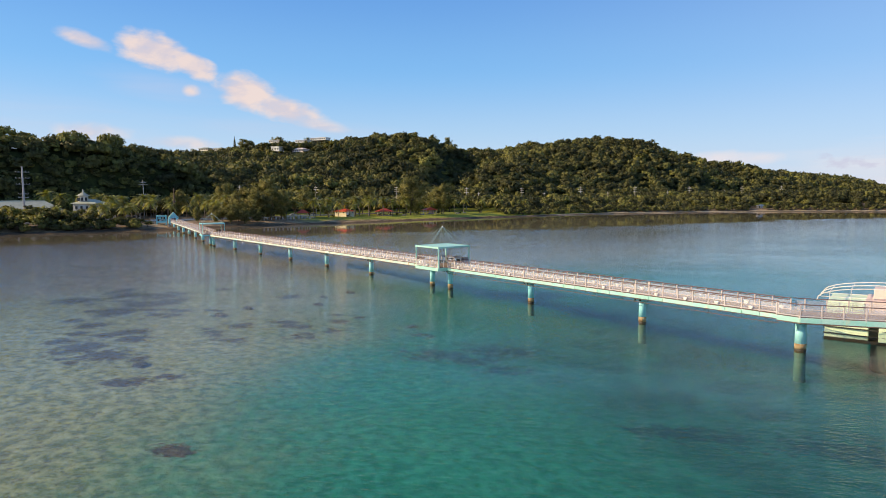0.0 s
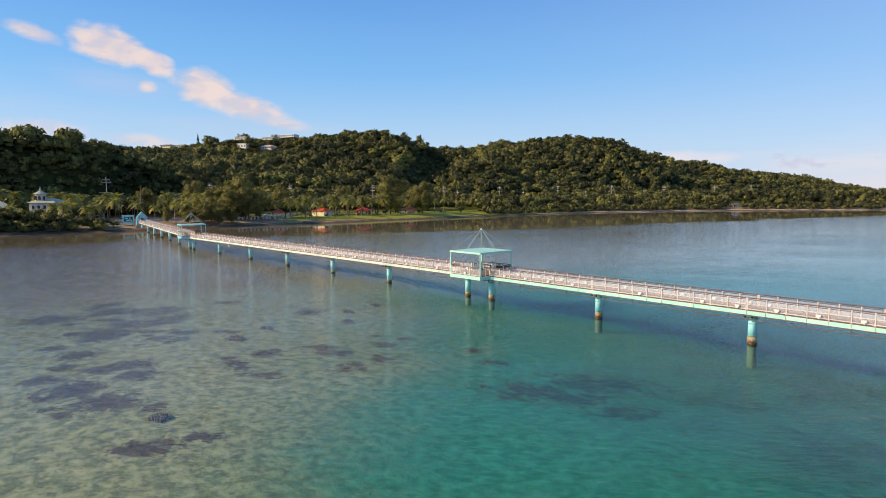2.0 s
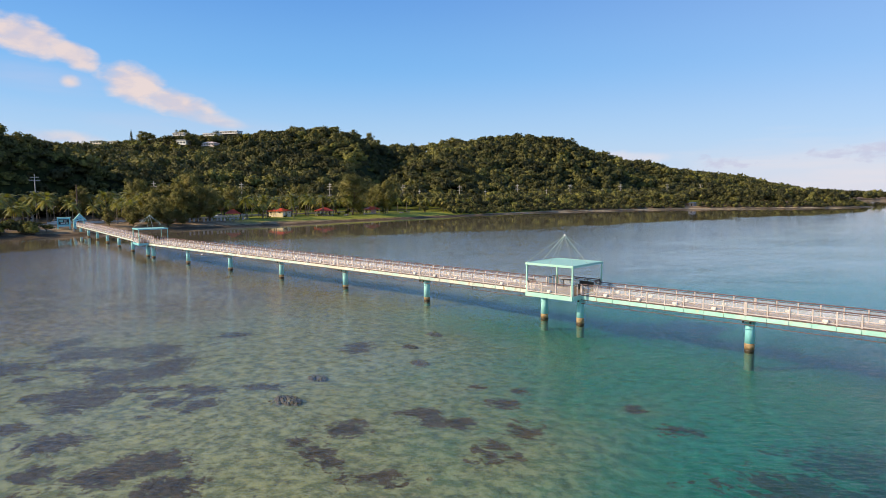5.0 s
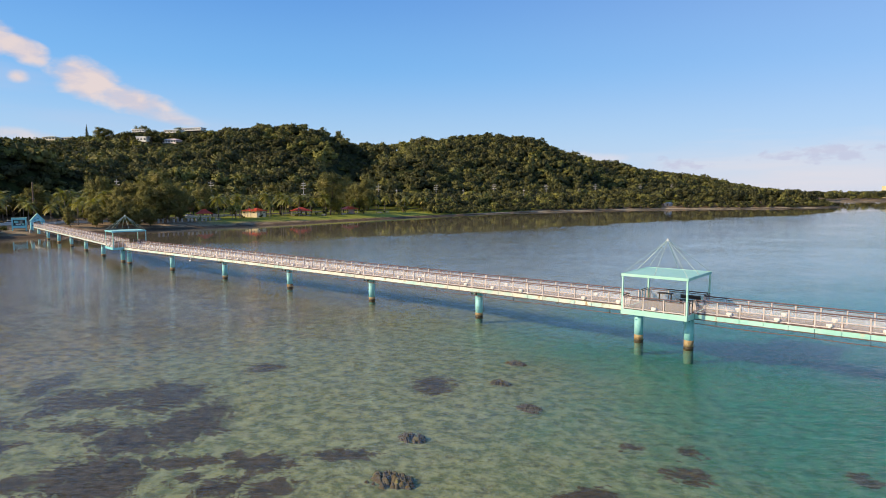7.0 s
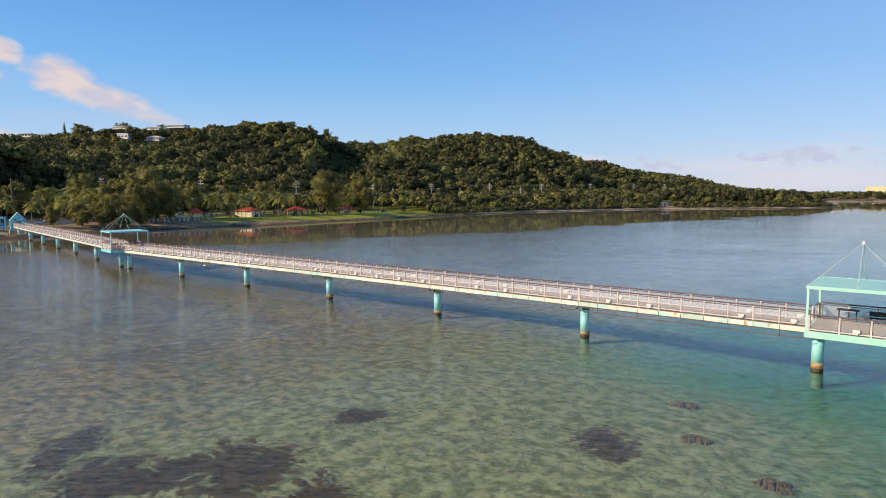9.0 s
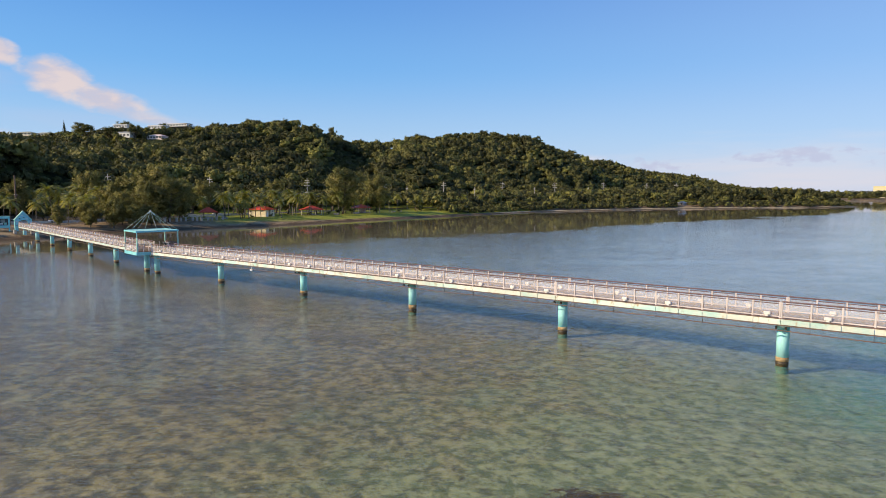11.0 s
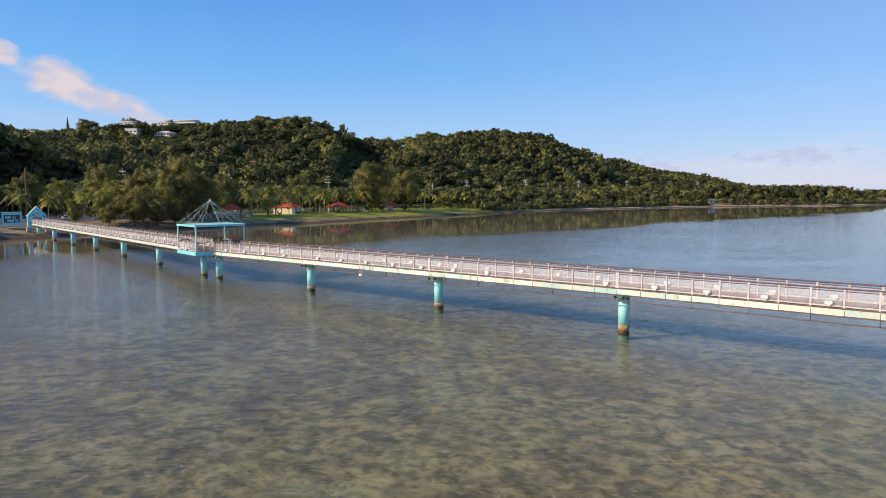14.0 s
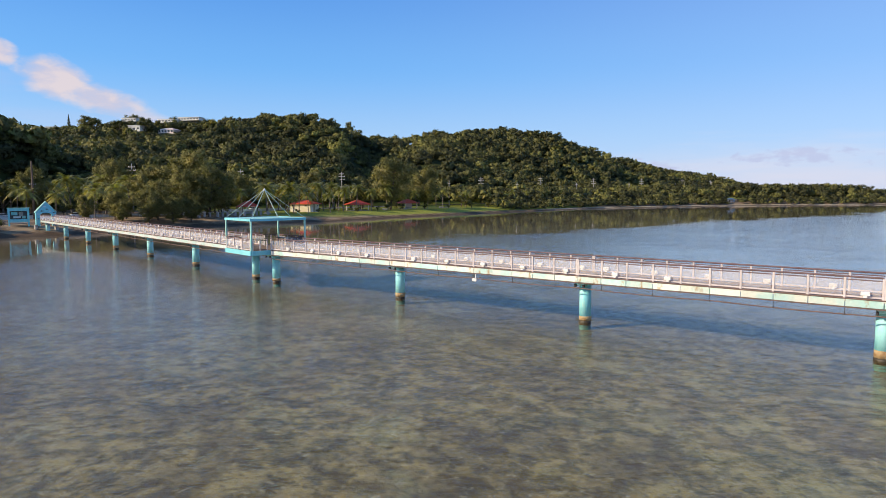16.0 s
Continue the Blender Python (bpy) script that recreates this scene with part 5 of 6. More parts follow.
def plant(kind, x, y, top, wide=1.0):
    """A tree with its foot on the ground and its top at that height over the sea."""
    z = height_at(x, y)
    h = top - z
    turn = _trees.uniform(0, 360)
    m = pose(x, y, z - 0.1, 0, 0, turn) @ Matrix.Diagonal((h * wide, h * wide, h, 1))
    if kind == "ironwood":
        trunk, crown = IRONWOODS[_trees.randrange(4)]
        ob = thing("ironwood_tree", m, "feathery olive-green ironwood tree behind the beach", "tree", "trees along the shore")
        part("trunk", trunk, None, ob)
        part("crown", crown, None, ob)
    elif kind == "palm":
        trunk, crown, nuts = PALMS[_trees.randrange(5)]
        ob = thing("coconut_palm", m, "coconut palm with arching yellow-green fronds on the shore", "palm tree", "palms along the shore")
        part("trunk", trunk, None, ob)
        part("crown", crown, None, ob)
        part("coconuts", nuts, None, ob)
    else:
        trunk, crown = BROADLEAVES[_trees.randrange(4)]
        ob = thing("broadleaf_tree", m, "bushy dark green broadleaf tree near the beach", "tree", "trees along the shore")
        part("trunk", trunk, None, ob)
        part("crown", crown, None, ob)
    return ob


for x, y, top, wide in ((-226, 33, 9.0, 0.9), (-229, 41.5, 10, 0.95), (-243, 57.4, 15.5, 0.9), (-262, 76, 20.6, 0.85), (-246.5, 75.7, 23.8, 0.95), (-248, 85.8, 18, 0.9), (-236, 64, 14, 0.9),
                        (-272, 110, 16.8, 0.9), (-240, 165, 25, 1.0), (-243, 192, 21.5, 1.0), (-252, 178, 18, 0.9), (-239, 73, 13, 0.9), (-256, 66, 19, 0.8), (-270, 62, 21, 0.7),
                        (-290, 70, 22, 0.9), (-285, 118, 19, 0.9), (-300, 172, 20, 0.9), (-276, 215, 19, 0.9), (-234, 56, 9.5, 1.0), (-258, 196, 17, 0.9), (-282, 40, 18, 0.8)):
    plant("ironwood", x, y, top, wide)
for x, y, top in ((-235, 39, 12.3), (-232, 44, 13.2), (-262, 122, 15), (-232, 101.8, 9.8), (-229, 103.5, 9.4), (-228, 108.6, 10.8), (-250, 131.9, 15.4), (-227, 118, 10.9), (-236, 133, 13.2),
                  (-240, 144, 14.5), (-236, 149, 12.2), (-238, 171, 11.4), (-238, 180.5, 11.4), (-240, 191, 12.2), (-245, 228, 13), (-255, 146, 15.3), (-255, 127, 13.4), (-258, 120, 14.2),
                  (-262, 138, 15), (-260, 152, 14), (-246, 205, 12.5), (-252, 218, 13.5), (-232, 3, 11), (-228, -24, 11.5), (-226, -40, 9),
                  (-243, 10, 12), (-264, 30, 13), (-268, 45, 12.5), (-259, 52, 12), (-286, 12, 16), (-292, 30, 15), (-289, 2, 17), (-296, 50, 15.5), (-284, -20, 19.4), (-250, 35, 11),
                  (-276, 52, 13), (-298, 15, 16), (-300, -8, 17), (-240, 240, 12), (-236, 262, 12.5), (-244, 290, 12), (-240, 330, 12.5), (-232, 412, 13), (-176, 508, 13), (-120, 545, 14)):
    plant("palm", x, y, top, _trees.uniform(0.85, 1.1))
for x, y, top, wide in ((-232, 67.4, 8.8, 1.2), (-262, 170, 14, 1.1), (-246, 100, 8, 1.2), (-241, 109, 8.5, 1.1), (-233, 156, 6.2, 1.2), (-250, 157, 12, 1.1), (-270, 130, 14, 1.1), (-272, 150, 14.5, 1.1),
                        (-270, 185, 14, 1.1), (-250, 232, 11, 1.2), (-240, 222, 8, 1.3), (-238, 240, 8.5, 1.3), (-262, 15, 11, 1.1), (-275, 30, 13, 1.1), (-281, 5, 14, 1.1), (-258, 40, 8, 1.2), (-252, 48, 8.5, 1.2),
                        (-265, 100, 13, 1.1), (-275, 85, 15, 1.1), (-285, 96, 16, 1.1), (-290, 140, 16, 1.1), (-292, 160, 17, 1.1), (-285, 200, 15, 1.1), (-236, 48, 7, 1.3), (-231, 53, 5.5, 1.4), (-212, 7.6, 5.2, 1.6),
                        (-215, 4, 4.8, 1.5), (-243, 78, 9, 1.2), (-249, 72, 11, 1.1), (-257, 90, 12, 1.1), (-277, 108, 14, 1.1), (-282, 170, 15, 1.1)):
    plant("broadleaf", x, y, top, wide)
for x, y, top, wide in ((-228, -14, 9.5, 1.2), (-231, -30, 10, 1.2), (-226, -46, 9, 1.3), (-233, -60, 11, 1.2), (-236, -2, 10, 1.1), (-241, -24, 11, 1.1), (-230, -80, 10, 1.3), (-240, -40, 11.5, 1.2),
                        (-246, 4, 10, 1.2), (-252, 10, 9, 1.2), (-243, -8, 9.5, 1.2), (-248, -50, 12, 1.2)):
    plant("broadleaf", x, y, top, wide)
for x, y, top in ((-230, -58, 11), (-247, 2, 12), (-256, 10, 12.5), (-274, 18, 15), (-281, 34, 15),
                  (-288, 22, 16), (-270, 8, 14), (-294, 44, 16), (-286, 58, 15), (-301, 32, 17), (-278, -6, 17), (-292, -15, 18)):
    plant("palm", x, y, top, _trees.uniform(0.85, 1.1))
# lone trees that stand up from the ridge line
for x, y, kind, h, wide in ((-590, 402, "broadleaf", 13, 1.0), (-575, 440, "ironwood", 17, 0.7), (-570, 462, "ironwood", 19, 0.65), (-565, 500, "broadleaf", 14, 0.9), (-552, 600, "broadleaf", 17, 1.5),
                            (-545, 690, "broadleaf", 13, 1.1), (-530, 860, "ironwood", 20, 0.9), (-527, 960, "ironwood", 18, 0.9), (-600, 372, "broadleaf", 13, 1.1), (-705, 282, "ironwood", 18, 1.0),
                            (-655, 345, "broadleaf", 13, 1.2)):
    plant(kind, x, y, height_at(x, y) + h, wide)
for x, y, kind, top, wide in ((-621, 254.5, "broadleaf", 80.1, 1.0), (-600, 229, "broadleaf", 71.5, 0.8), (-634, 273, "broadleaf", 80.5, 0.7), (-694, 242, "broadleaf", 83.9, 1.3), (-712, 243, "ironwood", 86.6, 1.1),
                              (-569, 285, "broadleaf", 79, 1.0), (-697, 284, "ironwood", 90.5, 0.8), (-664, 309, "broadleaf", 88.5, 0.9),):
    plant(kind, x, y, top, wide)
# a hedge of trees before the houses on the skyline
for k in range(8):
    plant("broadleaf", -633 - 0.9 * k, 274.5 + 6.9 * k, 77.0 + 0.85 * k + 0.7 * (k % 2), 1.35)
for k in range(4):
    plant("broadleaf", -652 + 0.8 * k, 247 + 5.2 * k, 78.6 + 0.9 * (k % 2), 1.3)
# bushy trees on the slope below the ridge houses
for x, y, top in ((-619, 236, 66.0), (-616, 242, 66.4), (-614, 248, 66.8), (-612, 254, 66.2), (-606, 258, 64.6), (-600, 263, 64.4), (-598, 270, 64.8), (-597, 277, 65.2), (-600, 284, 66.0)):
    plant("broadleaf", x, y, max(top, height_at(x, y) + 3.0), 1.25)
for x, y, top, wide in ((-221, 47, 10.5, 1.1), (-219.5, 53, 9.0, 1.15), (-226, 52, 13.0, 1.0), (-231, 62, 17.0, 1.0), (-229, 70, 18.0, 1.05), (-236, 79, 16.0, 1.0), (-224, 41, 8.0, 1.1), (-222, 60, 8.5, 1.2)):
    plant("ironwood", x, y, top, wide)
for k in range(20):
    plant("palm", _trees.uniform(-292, -246), _trees.uniform(-12, 62), _trees.uniform(12, 18), _trees.uniform(0.9, 1.15))
for k in range(22):
    plant("palm", _trees.uniform(-262, -237), 96 + 3.3 * k + _trees.uniform(-2, 2), _trees.uniform(10.5, 15.5), _trees.uniform(0.9, 1.15))
for k in range(14):
    plant("palm", _trees.uniform(-250, -223), -46 + 3.9 * k + _trees.uniform(-2, 2), _trees.uniform(8.5, 13.0), _trees.uniform(0.95, 1.2))
for k in range(16):
    plant("broadleaf", _trees.uniform(-282, -258), 92 + 9 * k + _trees.uniform(-3, 3), _trees.uniform(9, 14), _trees.uniform(1.0, 1.3))
for k in range(9):
    plant("broadleaf", _trees.uniform(-236, -231), 232 - 16 * k + _trees.uniform(-4, 4), _trees.uniform(3.6, 6.0), _trees.uniform(1.2, 1.5))
# the dark spire of a Norfolk pine on the skyline
z0 = height_at(-824, 273)
pine = thing("norfolk_pine", pose(-824, 273, z0 - 0.5), "dark slender conical pine on the ridge", "tree", "trees along the shore")
part("trunk", rod(bmesh.new(), (0, 0, 0), (0, 0, 99 - z0), 0.5, 0.08, 8), M_BARK, pine)
_rng = np.random.default_rng(5)
_h = np.sqrt(_rng.uniform(0, 1, 900))
_a = _rng.uniform(0, 6.28, 900)
_r = 5.6 * _h * _rng.uniform(0.2, 1, 900)
_c = np.stack([_r * np.cos(_a), _r * np.sin(_a), (99 - z0) * (1.02 - 0.85 * _h)], 1)
_v, _q = leaf_quads(_rng, _c, np.stack([np.cos(_a), np.sin(_a), 0.3 + 0 * _a], 1), 0.6)
part("crown", from_arrays("pine_crown", _v, _q, M_FOREST, np.full(len(_v), 0.1)), None, pine)


# ---- buildings ----
def hip_roof(hx, hy, z0, z1, run, thick=0.18):
    """A hipped roof with its ridge along x."""
    bm = bmesh.new()
    e = [bm.verts.new(p) for p in ((-hx, -hy, z0), (hx, -hy, z0), (hx, hy, z0), (-hx, hy, z0))]
    u = [bm.verts.new((x, y, z0 - thick)) for x, y in ((-hx, -hy), (hx, -hy), (hx, hy), (-hx, hy))]
    r = [bm.verts.new((-run, 0, z1)), bm.verts.new((run, 0, z1))]
    for f in ((e[0], e[1], r[1], r[0]), (e[1], e[2], r[1]), (e[2], e[3], r[0], r[1]), (e[3], e[0], r[0]), (u[3], u[2], u[1], u[0])):
        bm.faces.new(f)
    for i in range(4):
        j = (i + 1) % 4
        bm.faces.new((u[i], u[j], e[j], e[i]))
    bmesh.ops.recalc_face_normals(bm, faces=bm.faces)
    return bm


def window(parent, x, y, z, w, h, face=-1, axis="y"):
    if axis == "y":
        fr, gl = box(x - w / 2 - 0.1, x + w / 2 + 0.1, y - 0.08, y + 0.08, z - h / 2 - 0.1, z + h / 2 + 0.1), box(x - w / 2, x + w / 2, y - 0.10, y + 0.10, z - h / 2, z + h / 2)
    else:
        fr, gl = box(x - 0.08, x + 0.08, y - w / 2 - 0.1, y + w / 2 + 0.1, z - h / 2 - 0.1, z + h / 2 + 0.1), box(x - 0.10, x + 0.10, y - w / 2, y + w / 2, z - h / 2, z + h / 2)
    ob = part("window", fr, M_LAMP, parent)
    part("pane", gl, M_GLASS, ob, "dark glass pane")
    return ob


def rest_house():
    x, y = -246.5, 122.5
    z = height_at(x, y)
    ob = thing("rest_house", pose(x, y, z, 0, 0, 17.5), "cream park rest house with red hipped roof on the lawn", "building", "red-roofed park buildings")
    part("wall", box(-4.5, 4.5, -3.2, -0.9, -0.3, 2.9, 0.03), M_CREAM, ob)
    part("wall", box(-4.5, 4.5, 0.3, 3.2, -0.3, 2.9, 0.03), M_CREAM, ob)
    # solid dark block whose colour stands in for shade between the walls
    part("passage", box(-4.4, 3.6, -0.9, 0.3, -0.3, 2.85), M_DARK, ob, "solid dark block coloured for the shade between the walls")
    part("roof", hip_roof(5.3, 4.0, 3.1, 4.5, 1.6), M_RED, ob, "red sheet roof")
    part("roof_beam", box(-4.8, 4.8, -3.5, 3.5, 2.905, 3.1), M_LAMP, ob)
    for cx in (-3.2, 2.6):
        window(ob, cx, -3.2, 2.35, 1.0, 0.4)
    window(ob, 4.5, 1.9, 2.3, 1.0, 0.5, axis="x")
    part("door", box(4.44, 4.56, -2.4, -1.5, -0.1, 2.0), M_LAMP, ob)


def picnic_shelter(x, y, turn, size, label, walls=False):
    z = height_at(x, y)
    ob = thing("picnic_shelter", pose(x, y, z, 0, 0, turn), label, "shelter", "red-roofed park buildings")
    s = size / 2
    for px in (-s + 0.5, s - 0.5):
        for py in (-s * 0.7 + 0.4, s * 0.7 - 0.4):
            part("post", box(px - 0.14, px + 0.14, py - 0.14, py + 0.14, -0.3, 2.6, 0.02), M_CREAM, ob)
    part("roof", hip_roof(s + 0.5, s * 0.7 + 0.5, 2.6, 4.4, 0.7), M_RED, ob, "red sheet roof")
    part("floor_slab", box(-s, s, -s * 0.7, s * 0.7, -0.3, 0.12), M_CONC, ob)
    part("table_top", box(-1.1, 1.1, -0.4, 0.4, 0.78, 0.86), M_LAMP, ob)
    part("table_foot", box(-0.2, 0.2, -0.2, 0.2, 0.12, 0.78), M_CONC, ob)
    for py in (-0.85, 0.85):
        part("bench", box(-1.1, 1.1, py - 0.16, py + 0.16, 0.12, 0.5, 0.02), M_CONC, ob)
    if walls:
        part("wall", box(s * 0.1, s - 0.3, s * 0.4, s * 0.5, 0.12, 2.4), M_SALMON, ob)


rest_house()
picnic_shelter(-243.6, 148.5, 80, 8.4, "open picnic shelter with red hipped roof and cream posts")
picnic_shelter(-245.0, 95.5, 65, 6.0, "small open picnic shelter with faded red roof under the trees")
picnic_shelter(-248.0, 186.0, 80, 8.0, "open picnic shelter with dull red roof and salmon wall", True)


def shore_villa():
    """The white house with a lookout turret and its wide pale-green roof."""
    z = height_at(-264, -5)
    ob = thing("white_villa", pose(-264, -5, z, 0, 0, 48), "white two-storey villa with pale roof and round lookout turret", "house", "houses by the road")
    part("wall", box(-5.5, 5.5, -5, 5, -0.3, 8.4, 0.05), M_VILLA, ob)
    part("roof", hip_roof(6.2, 5.8, 8.6, 10.6, 2.0), M_TINROOF, ob, "pale sheet roof")
    for cx in (-3.8, -1.3, 1.3, 3.8):
        for cz in (6.6, 3.0):
            window(ob, cx, -5.0, cz, 1.2, 1.5)
    for cy in (-3, 0, 3):
        window(ob, 5.5, cy, 6.4, 1.2, 1.5, axis="x")
    turret = part("turret", rod(bmesh.new(), (-2.2, -2.0, 8.4), (-2.2, -2.0, 12.2), 2.1, 2.1, 12), M_VILLA, ob, "white round turret")
    part("turret_roof", rod(bmesh.new(), (-2.2, -2.0, 12.2), (-2.2, -2.0, 13.8), 2.9, 0.4, 12), M_TINROOF, turret)
    part("finial", rod(bmesh.new(), (-2.2, -2.0, 13.8), (-2.2, -2.0, 15.6), 0.35, 0.08, 8), M_VILLA, turret)
    for k in range(4):
        a = math.radians(200 + 45 * k)
        part("turret_window", box(-2.2 + 2.1 * math.cos(a) - 0.4, -2.2 + 2.1 * math.cos(a) + 0.4, -2.0 + 2.1 * math.sin(a) - 0.35, -2.0 + 2.1 * math.sin(a) + 0.35, 9.8, 11.4), M_GLASS, turret)
    part("porch_wall", box(5.5, 10.5, -4, 3, -0.3, 5.0, 0.05), M_VILLA, ob)
    part("porch_roof", prism([(5.0, 5.1), (11.2, 5.1), (8.0, 6.9)], -4.6, 3.6), M_TINROOF, ob, "pale gabled porch roof")
    window(ob, 8.0, -4.0, 2.8, 1.4, 1.3)


def long_hall():
    z = height_at(-272, -32)
    ob = thing("long_hall", pose(-272, -32, z, 0, 0, 84), "long low hall with wide pale green sheet roof behind the thicket", "building", "houses by the road")
    part("wall", box(-15, 14, -7, 7, -0.3, 5.2, 0.05), M_CREAM, ob)
    part("roof", hip_roof(17, 9, 5.4, 10.0, 9.0), M_TINROOF, ob, "pale green sheet roof")
    part("ridge_cap", box(-9.2, 9.2, -0.3, 0.3, 9.85, 10.12), M_TINROOF, ob)
    for k in range(6):
        window(ob, -12 + 4.6 * k, -7.0, 2.6, 2.0, 1.6)


def roadside_shed():
    z = height_at(-266, 14)
    ob = thing("roadside_shed", pose(-266, 14, z, 0, 0, 80), "small grey flat-roofed shed beside the road", "building", "houses by the road")
    part("wall", box(-3.4, 3.4, -2.5, 2.5, -0.3, 3.4, 0.03), M_CONC, ob)
    part("roof", box(-3.9, 3.9, -3.0, 3.0, 3.4, 3.65, 0.03), M_TINROOF, ob)
    part("door", box(-0.9, 0.9, -2.58, -2.46, -0.1, 2.2), M_DARK, ob)
    window(ob, 2.2, -2.5, 1.9, 0.9, 0.8)


def turquoise_bin_house():
    z = height_at(-217.5, 3.2)
    ob = thing("turquoise_store", pose(-217.5, 3.2, z, 0, 0, 70), "low turquoise store box beside a dark bush", "shed")
    part("wall", box(-1.8, 1.8, -1.2, 1.2, -0.3, 2.3, 0.04), M_TEAL, ob)
    part("lid", box(-1.95, 1.95, -1.35, 1.35, 2.3, 2.45, 0.03), M_ROOF, ob)
    part("door", box(-0.5, 0.5, -1.26, -1.16, -0.1, 1.9), M_GLASS, ob)


shore_villa()
long_hall()
roadside_shed()
turquoise_bin_house()


def ridge_house(x, y, top, turn, w, d, h, wall, roof_mat, label, flat=False):
    """A house among the trees on the ridge; its foot goes down to the slope."""
    foot = min(height_at(x + dx, y + dy) for dx in (-d, 0, d) for dy in (-w, 0, w)) - 1.0
    ob = thing("ridge_house", pose(x, y, 0, 0, 0, turn), label, "house", "houses on the ridge")
    base = top - h
    # footing is added under the wall, in bark colour to pass for trees
    part("footing", box(-w / 2 + 2.0, w / 2 - 2.0, -d / 2 + 3.0, d / 2 - 0.6, min(foot, base - 1), base, 0.05), M_BARK, ob, "bark-coloured footing wall, added to blend into the trees")
    part("wall", box(-w / 2, w / 2, -d / 2, d / 2, base + 0.003, top - (0.6 if flat else h * 0.3), 0.05), wall, ob)
    if flat:
        part("roof", box(-w / 2 - 0.6, w / 2 + 0.6, -d / 2 - 0.6, d / 2 + 0.6, top - 0.6, top, 0.05), roof_mat, ob, "flat overhanging roof slab")
    else:
        part("roof", hip_roof(w / 2 + 0.7, d / 2 + 0.7, top - h * 0.3, top, w * 0.22), roof_mat, ob)
    n = max(2, int(w / 3.2))
    for k in range(n):
        window(ob, -w / 2 + w * (k + 0.5) / n, -d / 2, top - h * 0.52, w / n * 0.55, h * 0.28)
    return ob


ridge_house(-611, 272, 70.2, 25, 16, 10, 6.2, M_SALMON, M_SALMON, "pink house with pale roof among trees on the ridge")
ridge_house(-628, 251, 71.8, 25, 12, 8, 5.6, M_WHITE, M_LAMP, "white two-storey house among trees on the ridge", True)
ridge_house(-680, 273, 84.0, 25, 16, 10, 3.4, M_WHITE, M_LAMP, "long white flat-roofed house on the skyline", True)
ridge_house(-657, 322, 87.8, 25, 24, 10, 3.4, M_WHITE, M_LAMP, "long white flat-roofed house on the skyline", True)
ridge_house(-660, 300, 84.0, 25, 18, 10, 3.4, M_WHITE, M_LAMP, "low cream house with flat white roof on the skyline", True)
ridge_house(-742, 222, 76.4, 30, 16, 9, 5.0, M_WHITE, M_TINROOF, "pale roofed house half hidden in trees on the ridge")
ridge_house(-735, 203, 75.4, 30, 15, 9, 5.0, M_CREAM, M_TINROOF, "pale roofed house half hidden in trees on the ridge")


def far_block():
    ob = thing("far_hotel", pose(-66, 1330, 0, 0, 0, 0), "large pale yellow block far along the coast", "building")
    part("wall", box(-30, 0, -12, 12, 0, 23.5, 0.2), M_FARWALL, ob)
    part("wall", box(0.05, 46, -10, 12, 0, 21.5, 0.2), M_CREAM, ob)
    for k in range(5):
        part("window_band", box(2, 44, -10.2, -9.95, 3.0 + 3.8 * k, 4.4 + 3.8 * k), M_GLASS, ob)
        part("window_band", box(-28, -2, -12.2, -11.95, 3.0 + 4.0 * k, 4.2 + 4.0 * k), M_CREAM, ob)


M_FARWALL = surface("pale_yellow_wall", (0.72, 0.66, 0.36), (0.66, 0.60, 0.34), 0.7, 0.05)
far_block()


# ---- road, walls, poles, cars ----
def strip(path, half, lift, mat, name, label):
    """A ribbon laid on the ground along a path of points."""
    pts, out = [Vector((x, y)) for x, y in path], []
    for i in range(len(pts) - 1):
        n = max(1, int((pts[i + 1] - pts[i]).length / 6))
        out += [pts[i].lerp(pts[i + 1], k / n) for k in range(n)]
    out.append(pts[-1])
    bm, last = bmesh.new(), None
    for i, p in enumerate(out):
        d = (out[min(i + 1, len(out) - 1)] - out[max(i - 1, 0)]).normalized()
        nrm = Vector((-d.y, d.x))
        z = max(height_at(*(p + nrm * s * half)) for s in (-1, -0.5, 0, 0.5, 1)) + lift
        row = [bm.verts.new((p.x + nrm.x * half * s, p.y + nrm.y * half * s, zz)) for s, zz in ((-1, z - 0.5), (-1, z), (1, z), (1, z - 0.5))]
        if last:
            for a in range(3):
                bm.faces.new((last[a], last[a + 1], row[a + 1], row[a]))
        last = row
    bmesh.ops.recalc_face_normals(bm, faces=bm.faces)
    return tagged(new(name, mesh_of(name, bm, mat)), label, name, kind="structure")


ROAD = [(-262, -190), (-257, -120), (-254, -60), (-256, -20), (-257, 20), (-262, 60), (-268, 110), (-276, 160), (-283, 215), (-284, 300), (-274, 370), (-258, 430), (-245, 500), (-225, 580)]
strip(ROAD, 4.2, 0.12, M_ASPH, "road", "grey two-lane coastal road behind the park")
strip([(x + 5.6, y) for x, y in ROAD[3:9]], 0.9, 0.2, M_CONC, "pavement", "pale concrete footway beside the road")


def utility_pole(x, y, top, arms, turn, label, thick=0.22, mat=M_POLE):
    z = height_at(x, y)
    ob = thing("utility_pole", pose(x, y, z, 0, 0, turn), label, "utility pole", "poles along the road")
    h = top - z
    part("shaft", rod(bmesh.new(), (0, 0, -0.5), (0, 0, h), thick, thick * 0.6, 10), mat, ob)
    for k, (dz, half) in enumerate(arms):
        arm = part("cross_arm", box(-half, half, -0.10, 0.10, h - dz - 0.10, h - dz + 0.10), mat, ob)
        for sx in (-0.92, -0.45, 0.45, 0.92):
            part("insulator", rod(bmesh.new(), (sx * half, 0, h - dz + 0.10), (sx * half, 0, h - dz + 0.38), 0.08, 0.06, 6), M_LAMP, arm)
    return ob


